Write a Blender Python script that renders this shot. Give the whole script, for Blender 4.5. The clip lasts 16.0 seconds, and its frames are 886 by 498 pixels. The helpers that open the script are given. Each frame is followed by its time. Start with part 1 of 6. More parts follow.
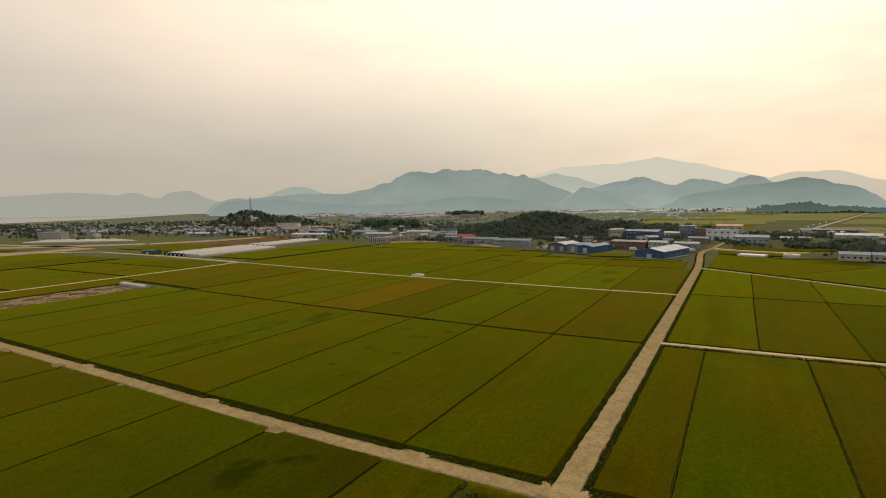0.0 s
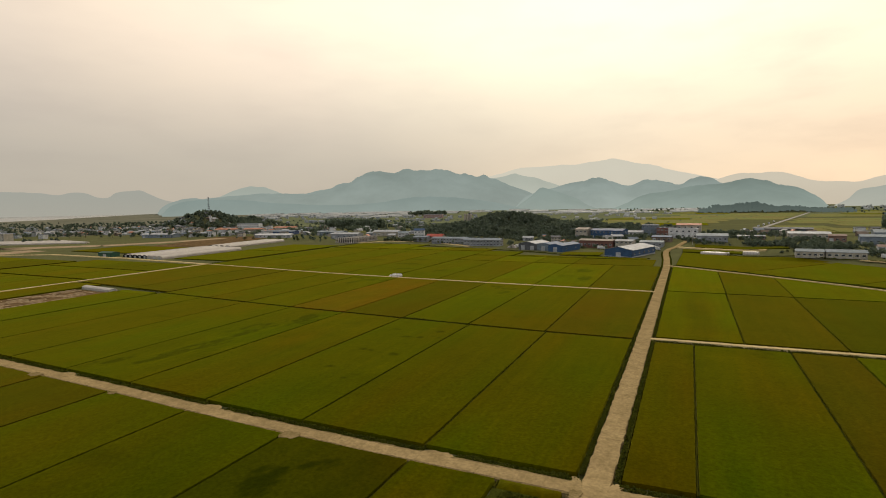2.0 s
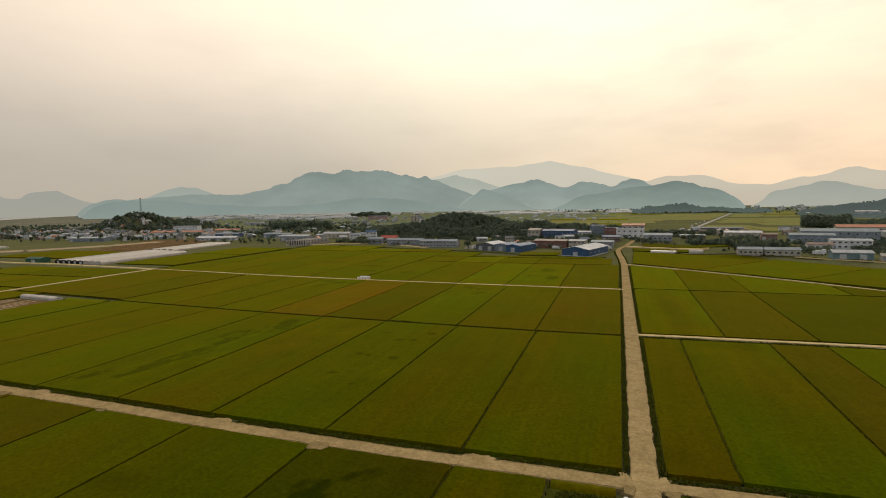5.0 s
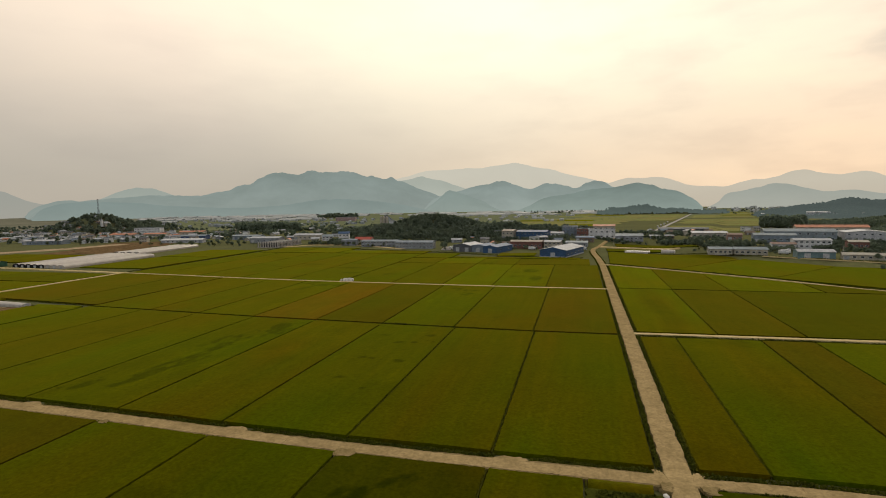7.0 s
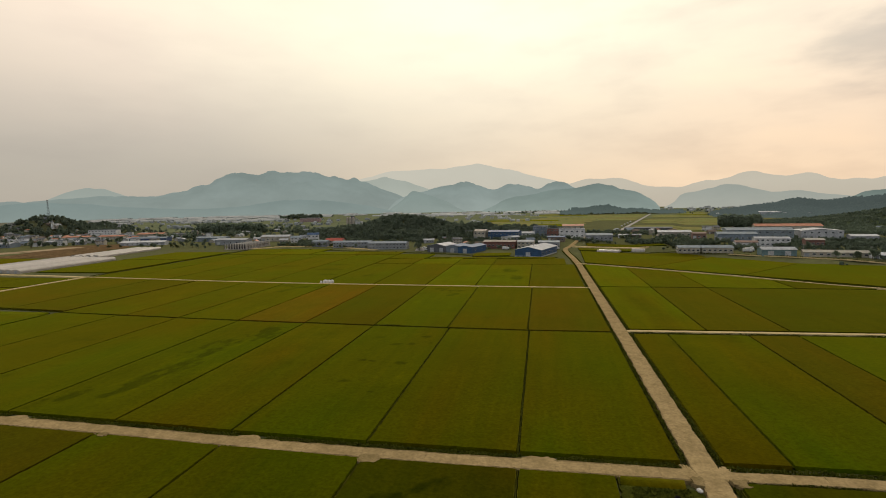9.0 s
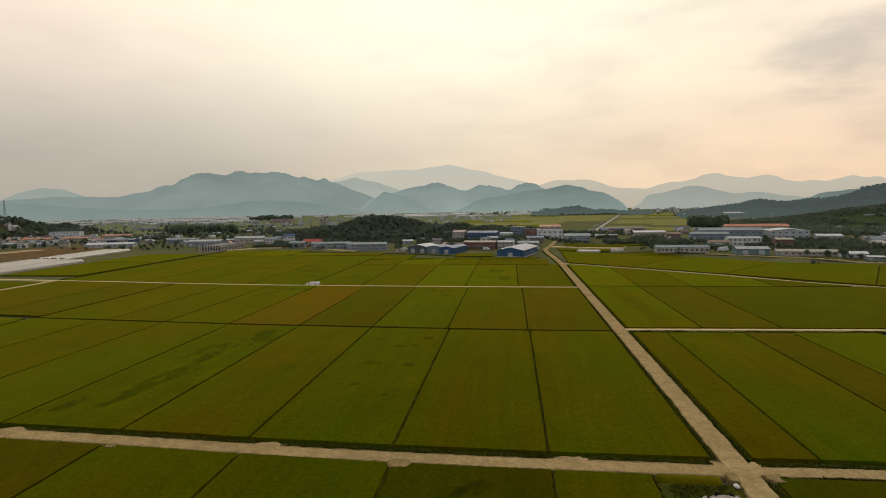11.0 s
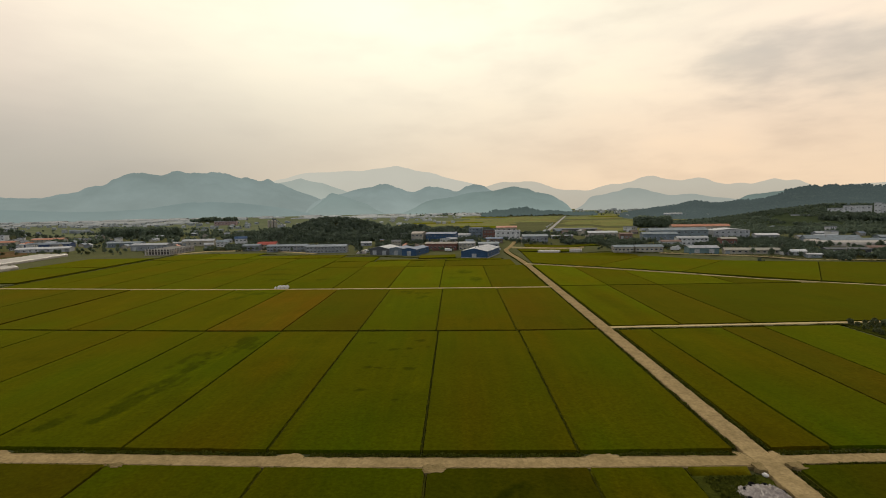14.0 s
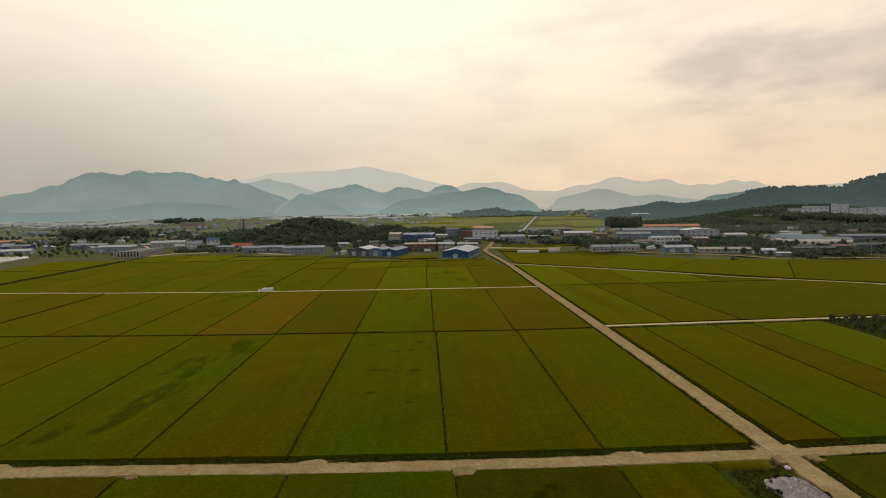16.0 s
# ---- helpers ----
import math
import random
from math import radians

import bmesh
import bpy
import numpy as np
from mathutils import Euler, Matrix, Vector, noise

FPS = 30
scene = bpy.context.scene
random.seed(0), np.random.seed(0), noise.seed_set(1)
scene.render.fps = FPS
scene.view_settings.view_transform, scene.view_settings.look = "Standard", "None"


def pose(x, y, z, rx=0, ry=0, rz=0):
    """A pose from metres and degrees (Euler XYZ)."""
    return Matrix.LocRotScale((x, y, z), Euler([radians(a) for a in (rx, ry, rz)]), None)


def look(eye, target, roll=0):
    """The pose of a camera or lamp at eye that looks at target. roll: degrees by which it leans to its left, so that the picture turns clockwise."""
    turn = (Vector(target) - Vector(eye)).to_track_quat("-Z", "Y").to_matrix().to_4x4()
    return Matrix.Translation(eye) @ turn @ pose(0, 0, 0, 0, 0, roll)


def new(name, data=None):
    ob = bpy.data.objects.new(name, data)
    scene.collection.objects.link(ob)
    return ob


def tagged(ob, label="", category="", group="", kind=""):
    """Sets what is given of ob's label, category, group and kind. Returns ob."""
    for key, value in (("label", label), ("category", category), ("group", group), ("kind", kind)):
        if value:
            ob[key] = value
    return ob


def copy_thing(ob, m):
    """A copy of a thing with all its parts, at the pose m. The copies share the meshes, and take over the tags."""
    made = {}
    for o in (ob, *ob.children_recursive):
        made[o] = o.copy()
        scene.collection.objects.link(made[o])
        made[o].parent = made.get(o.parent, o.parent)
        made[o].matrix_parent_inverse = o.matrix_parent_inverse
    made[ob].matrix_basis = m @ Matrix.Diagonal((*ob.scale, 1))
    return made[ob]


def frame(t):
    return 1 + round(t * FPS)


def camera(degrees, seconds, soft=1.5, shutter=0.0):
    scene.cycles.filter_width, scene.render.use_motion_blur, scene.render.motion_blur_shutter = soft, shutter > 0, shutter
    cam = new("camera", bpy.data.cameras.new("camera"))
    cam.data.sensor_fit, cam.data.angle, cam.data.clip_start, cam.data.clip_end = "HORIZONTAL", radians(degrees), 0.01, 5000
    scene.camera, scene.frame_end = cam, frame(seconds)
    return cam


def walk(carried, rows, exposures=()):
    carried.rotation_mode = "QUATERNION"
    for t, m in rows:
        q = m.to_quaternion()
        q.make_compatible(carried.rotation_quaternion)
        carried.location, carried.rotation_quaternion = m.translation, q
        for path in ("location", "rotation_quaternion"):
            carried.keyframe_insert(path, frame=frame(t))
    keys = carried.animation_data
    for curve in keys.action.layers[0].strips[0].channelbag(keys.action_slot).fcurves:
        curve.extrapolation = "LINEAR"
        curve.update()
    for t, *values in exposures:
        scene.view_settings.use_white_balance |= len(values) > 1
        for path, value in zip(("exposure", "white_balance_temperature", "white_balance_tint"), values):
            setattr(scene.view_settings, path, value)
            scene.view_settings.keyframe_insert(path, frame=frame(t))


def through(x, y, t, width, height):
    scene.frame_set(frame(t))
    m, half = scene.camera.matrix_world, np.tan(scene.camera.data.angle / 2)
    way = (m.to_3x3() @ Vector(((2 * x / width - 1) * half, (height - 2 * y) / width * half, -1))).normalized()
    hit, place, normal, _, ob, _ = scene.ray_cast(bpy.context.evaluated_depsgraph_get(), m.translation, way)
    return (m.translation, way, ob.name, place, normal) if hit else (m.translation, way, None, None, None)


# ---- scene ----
cam = camera(79.6, 16.0, soft=1.0)
PATH = [
    (0, (24.813, -80.124, 45.515), (23.84, -78.385, 45.344), -0.9),
    (0.5, (22.411, -81.426, 45.469), (21.484, -79.662, 45.297), -1.0),
    (1, (19.879, -82.639, 45.452), (18.978, -80.861, 45.281), -0.9),
    (1.5, (17.25, -83.847, 45.436), (16.379, -82.055, 45.263), -0.9),
    (2, (14.568, -84.982, 45.453), (13.73, -83.175, 45.28), -0.9),
    (2.5, (11.813, -86.093, 45.477), (11.011, -84.269, 45.305), -0.9),
    (3, (8.961, -87.118, 45.502), (8.196, -85.279, 45.33), -0.9),
    (3.5, (6.012, -88.052, 45.5), (5.279, -86.199, 45.329), -0.9),
    (4, (3.21, -88.831, 45.507), (2.512, -86.964, 45.336), -0.9),
    (6.5, (-11.061, -92.28, 45.715), (-11.592, -90.36, 45.545), -0.9),
    (7, (-13.879, -92.822, 45.732), (-14.38, -90.893, 45.563), -0.9),
    (7.5, (-16.732, -93.212, 45.726), (-17.197, -91.274, 45.556), -1.0),
    (8, (-19.549, -93.536, 45.729), (-19.979, -91.59, 45.56), -1.0),
    (8.5, (-22.366, -93.815, 45.728), (-22.762, -91.862, 45.559), -0.9),
    (9, (-25.141, -94.045, 45.717), (-25.505, -92.086, 45.548), -1.0),
    (11.5, (-38.582, -94.284, 45.501), (-38.808, -92.303, 45.335), -0.9),
    (12, (-41.059, -94.319, 45.531), (-41.258, -92.336, 45.366), -0.9),
    (12.5, (-43.586, -94.364, 45.571), (-43.755, -92.378, 45.406), -1.0),
    (13, (-46.137, -94.335, 45.601), (-46.273, -92.347, 45.437), -0.9),
    (13.5, (-48.642, -94.317, 45.649), (-48.737, -92.326, 45.484), -1.0),
    (14, (-51.163, -94.204, 45.695), (-51.214, -92.212, 45.53), -1.0),
    (14.5, (-53.706, -94.064, 45.73), (-53.721, -92.07, 45.565), -1.0),
    (15, (-56.222, -93.854, 45.761), (-56.206, -91.861, 45.595), -1.0),
    (15.5, (-58.742, -93.67, 45.784), (-58.697, -91.678, 45.618), -1.0),
    (16, (-61.33, -93.453, 45.822), (-61.265, -91.461, 45.657), -1.0),
]
walk(cam, [(t, look(eye, target, roll)) for t, eye, target, roll in PATH],
     exposures=((0.0, 0.10, 6900, 11.5), (4.0, 0.05, 6850, 11.5), (9.0, -0.05, 6680, 11), (16.0, -0.10, 6520, 10)))

# ---------------------------------------------------------------- sky, sun, exposure
SUN_AZ, SUN_EL = -4.0, 27.0
scene.view_settings.exposure = 0.0


def sun_way():
    a, e = radians(SUN_AZ), radians(SUN_EL)
    return (math.sin(a) * math.cos(e), math.cos(a) * math.cos(e), math.sin(e))


def node(tree, kind, **inputs):
    n = tree.nodes.new(kind)
    for key, value in inputs.items():
        n.inputs[int(key[1:]) if key[0] == "i" and key[1:].isdigit() else key.replace("_", " ")].default_value = value
    return n


def ramp(tree, stops):
    n = tree.nodes.new("ShaderNodeValToRGB")
    e = n.color_ramp.elements
    while len(e) < len(stops):
        e.new(0.5)
    for el, (p, c) in zip(e, stops):
        el.position, el.color = p, (*c, 1)
    return n


def mixer(tree, blend="MIX", fac=0.5):
    n = tree.nodes.new("ShaderNodeMix")
    n.data_type, n.blend_type = "RGBA", blend
    n.inputs[0].default_value = fac
    return n


def make_world():
    world = bpy.data.worlds.new("overcast_sky")
    scene.world = world
    world.use_nodes = True
    tree = world.node_tree
    link = tree.links.new
    bg = tree.nodes["Background"]
    tc = node(tree, "ShaderNodeTexCoord")
    sep = node(tree, "ShaderNodeSeparateXYZ")
    link(tc.outputs["Generated"], sep.inputs[0])
    # brightness of the overcast by the angle from the hidden sun
    dot = node(tree, "ShaderNodeVectorMath")
    dot.operation = "DOT_PRODUCT"
    link(tc.outputs["Generated"], dot.inputs[0])
    dot.inputs[1].default_value = sun_way()
    glow = ramp(tree, SKY_GLOW)
    link(dot.outputs["Value"], glow.inputs[0])
    # a warm low band opposite the grey river side
    side = node(tree, "ShaderNodeMapRange", From_Min=-0.55, From_Max=0.35)
    link(sep.outputs["X"], side.inputs[0])
    band = ramp(tree, ((0.0, SKY_LOW_LEFT), (0.45, SKY_LOW_MID), (1.0, SKY_LOW_RIGHT)))
    link(side.outputs[0], band.inputs[0])
    low = node(tree, "ShaderNodeMapRange", From_Min=0.03, From_Max=0.33, To_Min=0.92, To_Max=0.0)
    low.interpolation_type = "SMOOTHSTEP"
    link(sep.outputs["Z"], low.inputs[0])
    both = mixer(tree)
    link(low.outputs[0], both.inputs[0])
    link(glow.outputs[0], both.inputs[6])
    link(band.outputs[0], both.inputs[7])
    # long flat cloud sheets, seen from below
    up = node(tree, "ShaderNodeMath", i1=0.12)
    up.operation = "ADD"
    link(sep.outputs["Z"], up.inputs[0])
    flat = node(tree, "ShaderNodeVectorMath")
    flat.operation = "DIVIDE"
    link(tc.outputs["Generated"], flat.inputs[0])
    link(up.outputs[0], flat.inputs[1])
    stretch = node(tree, "ShaderNodeMapping")
    stretch.inputs["Scale"].default_value = (0.85, 0.7, 0.0)
    stretch.inputs["Location"].default_value = CLOUD_AT
    link(flat.outputs[0], stretch.inputs[0])
    cloud = node(tree, "ShaderNodeTexNoise", Scale=1.0, Detail=5.0, Roughness=0.48, Distortion=0.6)
    link(stretch.outputs[0], cloud.inputs["Vector"])
    # a grey cloud bank beside the glow
    az = node(tree, "ShaderNodeMath")
    az.operation = "ARCTAN2"
    link(sep.outputs["X"], az.inputs[0])
    link(sep.outputs["Y"], az.inputs[1])
    place = node(tree, "ShaderNodeCombineXYZ")
    link(az.outputs[0], place.inputs[0])
    link(sep.outputs["Z"], place.inputs[1])
    wisp = node(tree, "ShaderNodeTexNoise", Scale=5.0, Detail=5.0, Roughness=0.5)
    fit = node(tree, "ShaderNodeMapping")
    fit.inputs["Scale"].default_value = (1.0, 3.2, 1.0)
    link(place.outputs[0], fit.inputs[0])
    link(fit.outputs[0], wisp.inputs["Vector"])
    off = node(tree, "ShaderNodeVectorMath")
    off.operation = "SUBTRACT"
    link(place.outputs[0], off.inputs[0])
    off.inputs[1].default_value = (0.80, 0.205, 0.0)
    oval = node(tree, "ShaderNodeVectorMath")
    oval.operation = "DIVIDE"
    link(off.outputs[0], oval.inputs[0])
    oval.inputs[1].default_value = (0.44, 0.115, 1.0)
    far = node(tree, "ShaderNodeVectorMath")
    far.operation = "LENGTH"
    link(oval.outputs[0], far.inputs[0])
    ragged = node(tree, "ShaderNodeMath", i1=1.6)
    ragged.operation = "MULTIPLY_ADD"
    link(wisp.outputs[0], ragged.inputs[0])
    link(far.outputs["Value"], ragged.inputs[2])
    bank = node(tree, "ShaderNodeMapRange", From_Min=1.05, From_Max=1.7, To_Min=0.62, To_Max=0.0)
    bank.interpolation_type = "SMOOTHSTEP"
    link(ragged.outputs[0], bank.inputs[0])
    shade = ramp(tree, ((0.24, (0.80, 0.80, 0.83)), (0.40, (0.94, 0.925, 0.925)), (0.52, (1.0, 0.99, 0.975)), (0.70, (1.05, 1.035, 1.01))))
    link(cloud.outputs[0], shade.inputs[0])
    veil = mixer(tree, "MULTIPLY", 1.0)
    grey = mixer(tree, "MULTIPLY")
    link(bank.outputs[0], grey.inputs[0])
    link(both.outputs[2], grey.inputs[6])
    grey.inputs[7].default_value = (0.60, 0.665, 0.74, 1)
    much = node(tree, "ShaderNodeMapRange", From_Min=-0.3, From_Max=0.35, To_Min=0.4, To_Max=1.0)
    link(sep.outputs["X"], much.inputs[0])
    high = node(tree, "ShaderNodeMapRange", From_Min=0.08, From_Max=0.30)
    link(sep.outputs["Z"], high.inputs[0])
    fade = node(tree, "ShaderNodeMath")
    fade.operation = "MULTIPLY"
    link(much.outputs[0], fade.inputs[0])
    link(high.outputs[0], fade.inputs[1])
    link(fade.outputs[0], veil.inputs[0])
    link(grey.outputs[2], veil.inputs[6])
    link(shade.outputs[0], veil.inputs[7])
    soft = ramp(tree, ((0.34, (0.88, 0.88, 0.895)), (0.52, (1, 1, 1)), (0.68, (1.05, 1.04, 1.02))))
    link(wisp.outputs[0], soft.inputs[0])
    mottle = mixer(tree, "MULTIPLY", 1.0)
    link(much.outputs[0], mottle.inputs[0])
    link(veil.outputs[2], mottle.inputs[6])
    link(soft.outputs[0], mottle.inputs[7])
    # clear sky above the overcast, shining faintly through
    sky = node(tree, "ShaderNodeTexSky")
    sky.sky_type = "NISHITA"
    sky.sun_disc = False
    sky.sun_elevation, sky.sun_rotation = radians(SUN_EL), radians(SUN_AZ)
    dim = mixer(tree, "MULTIPLY", 1.0)
    link(sky.outputs[0], dim.inputs[6])
    dim.inputs[7].default_value = (0.07, 0.07, 0.07, 1)
    sum_ = mixer(tree, "MIX", 0.06)
    link(mottle.outputs[2], sum_.inputs[6])
    link(dim.outputs[2], sum_.inputs[7])
    link(sum_.outputs[2], bg.inputs[0])
    bg.inputs[1].default_value = 1.06


SKY_GLOW = ((0.0, (0.72, 0.735, 0.75)), (0.28, (0.60, 0.575, 0.55)), (0.40, (0.63, 0.57, 0.515)), (0.62, (0.87, 0.752, 0.62)),
            (0.80, (1.07, 0.92, 0.745)), (0.93, (1.13, 1.04, 0.82)), (1.0, (1.15, 1.08, 0.86)))
SKY_LOW_LEFT, SKY_LOW_MID, SKY_LOW_RIGHT = (0.41, 0.385, 0.335), (0.66, 0.56, 0.44), (0.90, 0.675, 0.47)
CLOUD_AT = (0.3, 0.1, 0.0)
make_world()

sun = new("sun", bpy.data.lights.new("sun", "SUN"))
sun.data.energy, sun.data.angle, sun.data.color = 1.0, radians(22), (1.0, 0.9, 0.74)
sun.matrix_world = look(sun_way(), (0, 0, 0))


# ---------------------------------------------------------------- materials
def material(name, base, other=None, scale=0.4, fine=6.0, rough=0.85, metal=0.0, bump=0.25, spread=0.25,
             stretch=(1, 1, 1), own=False, tint=False, local=False, differ=0.16):
    """Two scales of noise between two colours, with grain and relief. own: each object a little lighter or darker. tint: times the object's colour."""
    m = bpy.data.materials.new(name)
    m.use_nodes = True
    tree = m.node_tree
    link = tree.links.new
    bsdf = tree.nodes["Principled BSDF"]
    bsdf.inputs["Roughness"].default_value, bsdf.inputs["Metallic"].default_value = rough, metal
    if local:
        where = node(tree, "ShaderNodeTexCoord").outputs["Object"]
    else:
        where = node(tree, "ShaderNodeNewGeometry").outputs["Position"]
    mp = node(tree, "ShaderNodeMapping")
    mp.inputs["Scale"].default_value = stretch
    link(where, mp.inputs[0])
    big = node(tree, "ShaderNodeTexNoise", Scale=scale, Detail=4.0, Roughness=0.6)
    small = node(tree, "ShaderNodeTexNoise", Scale=fine, Detail=3.0, Roughness=0.65)
    link(mp.outputs[0], big.inputs["Vector"])
    link(mp.outputs[0], small.inputs["Vector"])
    other = other or tuple(c * 0.72 for c in base)
    pick = ramp(tree, ((0.32, other), (0.68, base)))
    link(big.outputs[0], pick.inputs[0])
    grain = ramp(tree, ((0.25, (1 - spread,) * 3), (0.75, (1 + spread * 0.6,) * 3)))
    link(small.outputs[0], grain.inputs[0])
    mul = mixer(tree, "MULTIPLY", 1.0)
    link(pick.outputs[0], mul.inputs[6])
    link(grain.outputs[0], mul.inputs[7])
    out = mul.outputs[2]
    if own or tint:
        info = node(tree, "ShaderNodeObjectInfo")
    if own:
        vary = node(tree, "ShaderNodeMapRange", To_Min=1 - differ * 1.1, To_Max=1 + differ * 0.9)
        link(info.outputs["Random"], vary.inputs[0])
        hue = mixer(tree, "MULTIPLY", 1.0)
        link(out, hue.inputs[6])
        link(vary.outputs[0], hue.inputs[7])
        out = hue.outputs[2]
    if tint:
        col = mixer(tree, "MULTIPLY", 1.0)
        link(out, col.inputs[6])
        link(info.outputs["Color"], col.inputs[7])
        out = col.outputs[2]
    link(out, bsdf.inputs["Base Color"])
    if bump:
        b = node(tree, "ShaderNodeBump", Strength=bump, Distance=0.05)
        link(small.outputs[0], b.inputs["Height"])
        link(b.outputs[0], bsdf.inputs["Normal"])
    bsdf.inputs["Specular IOR Level"].default_value = 0.25 if rough < 0.7 else 0.0
    return m


def rice_material(name, awns):
    """Ripening rice: the field's own colour, long drill streaks, uneven patches and a fine panicle grain."""
    m = material(name, (1.12, 1.07, 1.0), (0.86, 0.92, 0.85), scale=0.04, fine=1.3, rough=0.8, bump=0.0,
                 spread=0.36, tint=True)
    tree = m.node_tree
    link = tree.links.new
    bsdf = tree.nodes["Principled BSDF"]
    old = bsdf.inputs["Base Color"].links[0].from_socket
    pos = node(tree, "ShaderNodeNewGeometry").outputs["Position"]
    mp = node(tree, "ShaderNodeMapping")
    mp.inputs["Scale"].default_value = (1.0, 0.045, 1.0)
    link(pos, mp.inputs[0])
    streak = node(tree, "ShaderNodeTexNoise", Scale=0.45, Detail=4.0, Roughness=0.6)
    link(mp.outputs[0], streak.inputs["Vector"])
    lines = ramp(tree, ((0.30, (0.84, 0.90, 0.86)), (0.55, (1.0, 1.0, 1.0)), (0.75, (1.16, 1.09, 1.0))))
    link(streak.outputs[0], lines.inputs[0])
    a = mixer(tree, "MULTIPLY", 1.0)
    link(old, a.inputs[6])
    link(lines.outputs[0], a.inputs[7])
    # thin greener weed patches
    weeds = node(tree, "ShaderNodeTexNoise", Scale=0.22, Detail=6.0, Roughness=0.72)
    link(pos, weeds.inputs["Vector"])
    spots = ramp(tree, ((0.62, (1, 1, 1)), (0.76, (0.62, 0.76, 0.7))))
    link(weeds.outputs[0], spots.inputs[0])
    b = mixer(tree, "MULTIPLY", 0.8)
    link(a.outputs[2], b.inputs[6])
    link(spots.outputs[0], b.inputs[7])
    worn = node(tree, "ShaderNodeAttribute")
    worn.attribute_name = "worn"
    dark = ramp(tree, ((0.0, (1.38, 1.32, 1.1)), (0.42, (1, 1, 1)), (0.58, (1, 1, 1)), (1.0, (0.36, 0.48, 0.42))))
    shift = node(tree, "ShaderNodeMapRange", From_Min=-1.0, From_Max=1.0)
    link(worn.outputs["Fac"], shift.inputs[0])
    link(shift.outputs[0], dark.inputs[0])
    d = mixer(tree, "MULTIPLY", 1.0)
    link(b.outputs[2], d.inputs[6])
    link(dark.outputs[0], d.inputs[7])
    # riper browner and greener parts of one field
    ripe = node(tree, "ShaderNodeAttribute")
    ripe.attribute_name = "ripe"
    hue = ramp(tree, ((0.0, (0.70, 1.16, 1.0)), (0.5, (1, 1, 1)), (1.0, (1.28, 0.80, 1.1))))
    turn = node(tree, "ShaderNodeMapRange", From_Min=-1.0, From_Max=1.0)
    link(ripe.outputs["Fac"], turn.inputs[0])
    link(turn.outputs[0], hue.inputs[0])
    e = mixer(tree, "MULTIPLY", 1.0)
    link(d.outputs[2], e.inputs[6])
    link(hue.outputs[0], e.inputs[7])
    link(e.outputs[2], bsdf.inputs["Base Color"])
    ears = node(tree, "ShaderNodeTexNoise", Scale=2.2, Detail=4.0, Roughness=0.7)
    link(pos, ears.inputs["Vector"])
    bump = node(tree, "ShaderNodeBump", Strength=0.4, Distance=0.12)
    link(ears.outputs[0], bump.inputs["Height"])
    link(bump.outputs[0], bsdf.inputs["Normal"])
    bsdf.inputs["Specular IOR Level"].default_value = 0.0
    # the fuzz of ears and awns, bright where the field is seen along its top; far rice gets a haze tint
    bsdf.inputs["Sheen Weight"].default_value = 0.17
    bsdf.inputs["Sheen Roughness"].default_value = 0.35
    bsdf.inputs["Sheen Tint"].default_value = (*awns, 1)
    return m


def hazed_material(name, leaf, air, thick_low, thick_top, foot, top, gloom=0.5, fold=0.3, low=1.0):
    """Distant wooded hills with air haze painted in as emission, most at their feet: backdrop only."""
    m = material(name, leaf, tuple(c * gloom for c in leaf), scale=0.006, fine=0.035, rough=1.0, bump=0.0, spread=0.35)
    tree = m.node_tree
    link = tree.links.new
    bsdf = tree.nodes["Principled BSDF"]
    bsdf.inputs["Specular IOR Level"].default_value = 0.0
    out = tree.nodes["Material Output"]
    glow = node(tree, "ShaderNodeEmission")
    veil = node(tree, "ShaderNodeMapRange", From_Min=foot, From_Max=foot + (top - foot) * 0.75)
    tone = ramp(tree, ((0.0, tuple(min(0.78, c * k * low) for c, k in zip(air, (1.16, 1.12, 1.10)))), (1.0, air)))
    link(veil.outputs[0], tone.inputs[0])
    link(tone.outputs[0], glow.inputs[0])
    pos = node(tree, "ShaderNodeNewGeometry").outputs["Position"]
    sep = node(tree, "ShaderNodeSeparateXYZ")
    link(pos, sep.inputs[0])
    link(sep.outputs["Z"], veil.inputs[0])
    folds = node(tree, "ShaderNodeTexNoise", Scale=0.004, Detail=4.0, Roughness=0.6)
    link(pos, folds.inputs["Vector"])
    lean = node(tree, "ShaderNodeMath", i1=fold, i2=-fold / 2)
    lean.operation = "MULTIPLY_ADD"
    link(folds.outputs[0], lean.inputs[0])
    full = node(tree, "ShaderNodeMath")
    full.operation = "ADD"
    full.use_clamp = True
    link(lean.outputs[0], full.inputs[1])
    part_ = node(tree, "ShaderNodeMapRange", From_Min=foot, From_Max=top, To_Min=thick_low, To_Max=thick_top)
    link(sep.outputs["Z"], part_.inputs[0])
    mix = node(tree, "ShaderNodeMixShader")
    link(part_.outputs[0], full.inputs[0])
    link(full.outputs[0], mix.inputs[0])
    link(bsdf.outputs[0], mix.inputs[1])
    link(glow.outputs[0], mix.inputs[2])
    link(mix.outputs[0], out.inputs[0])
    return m


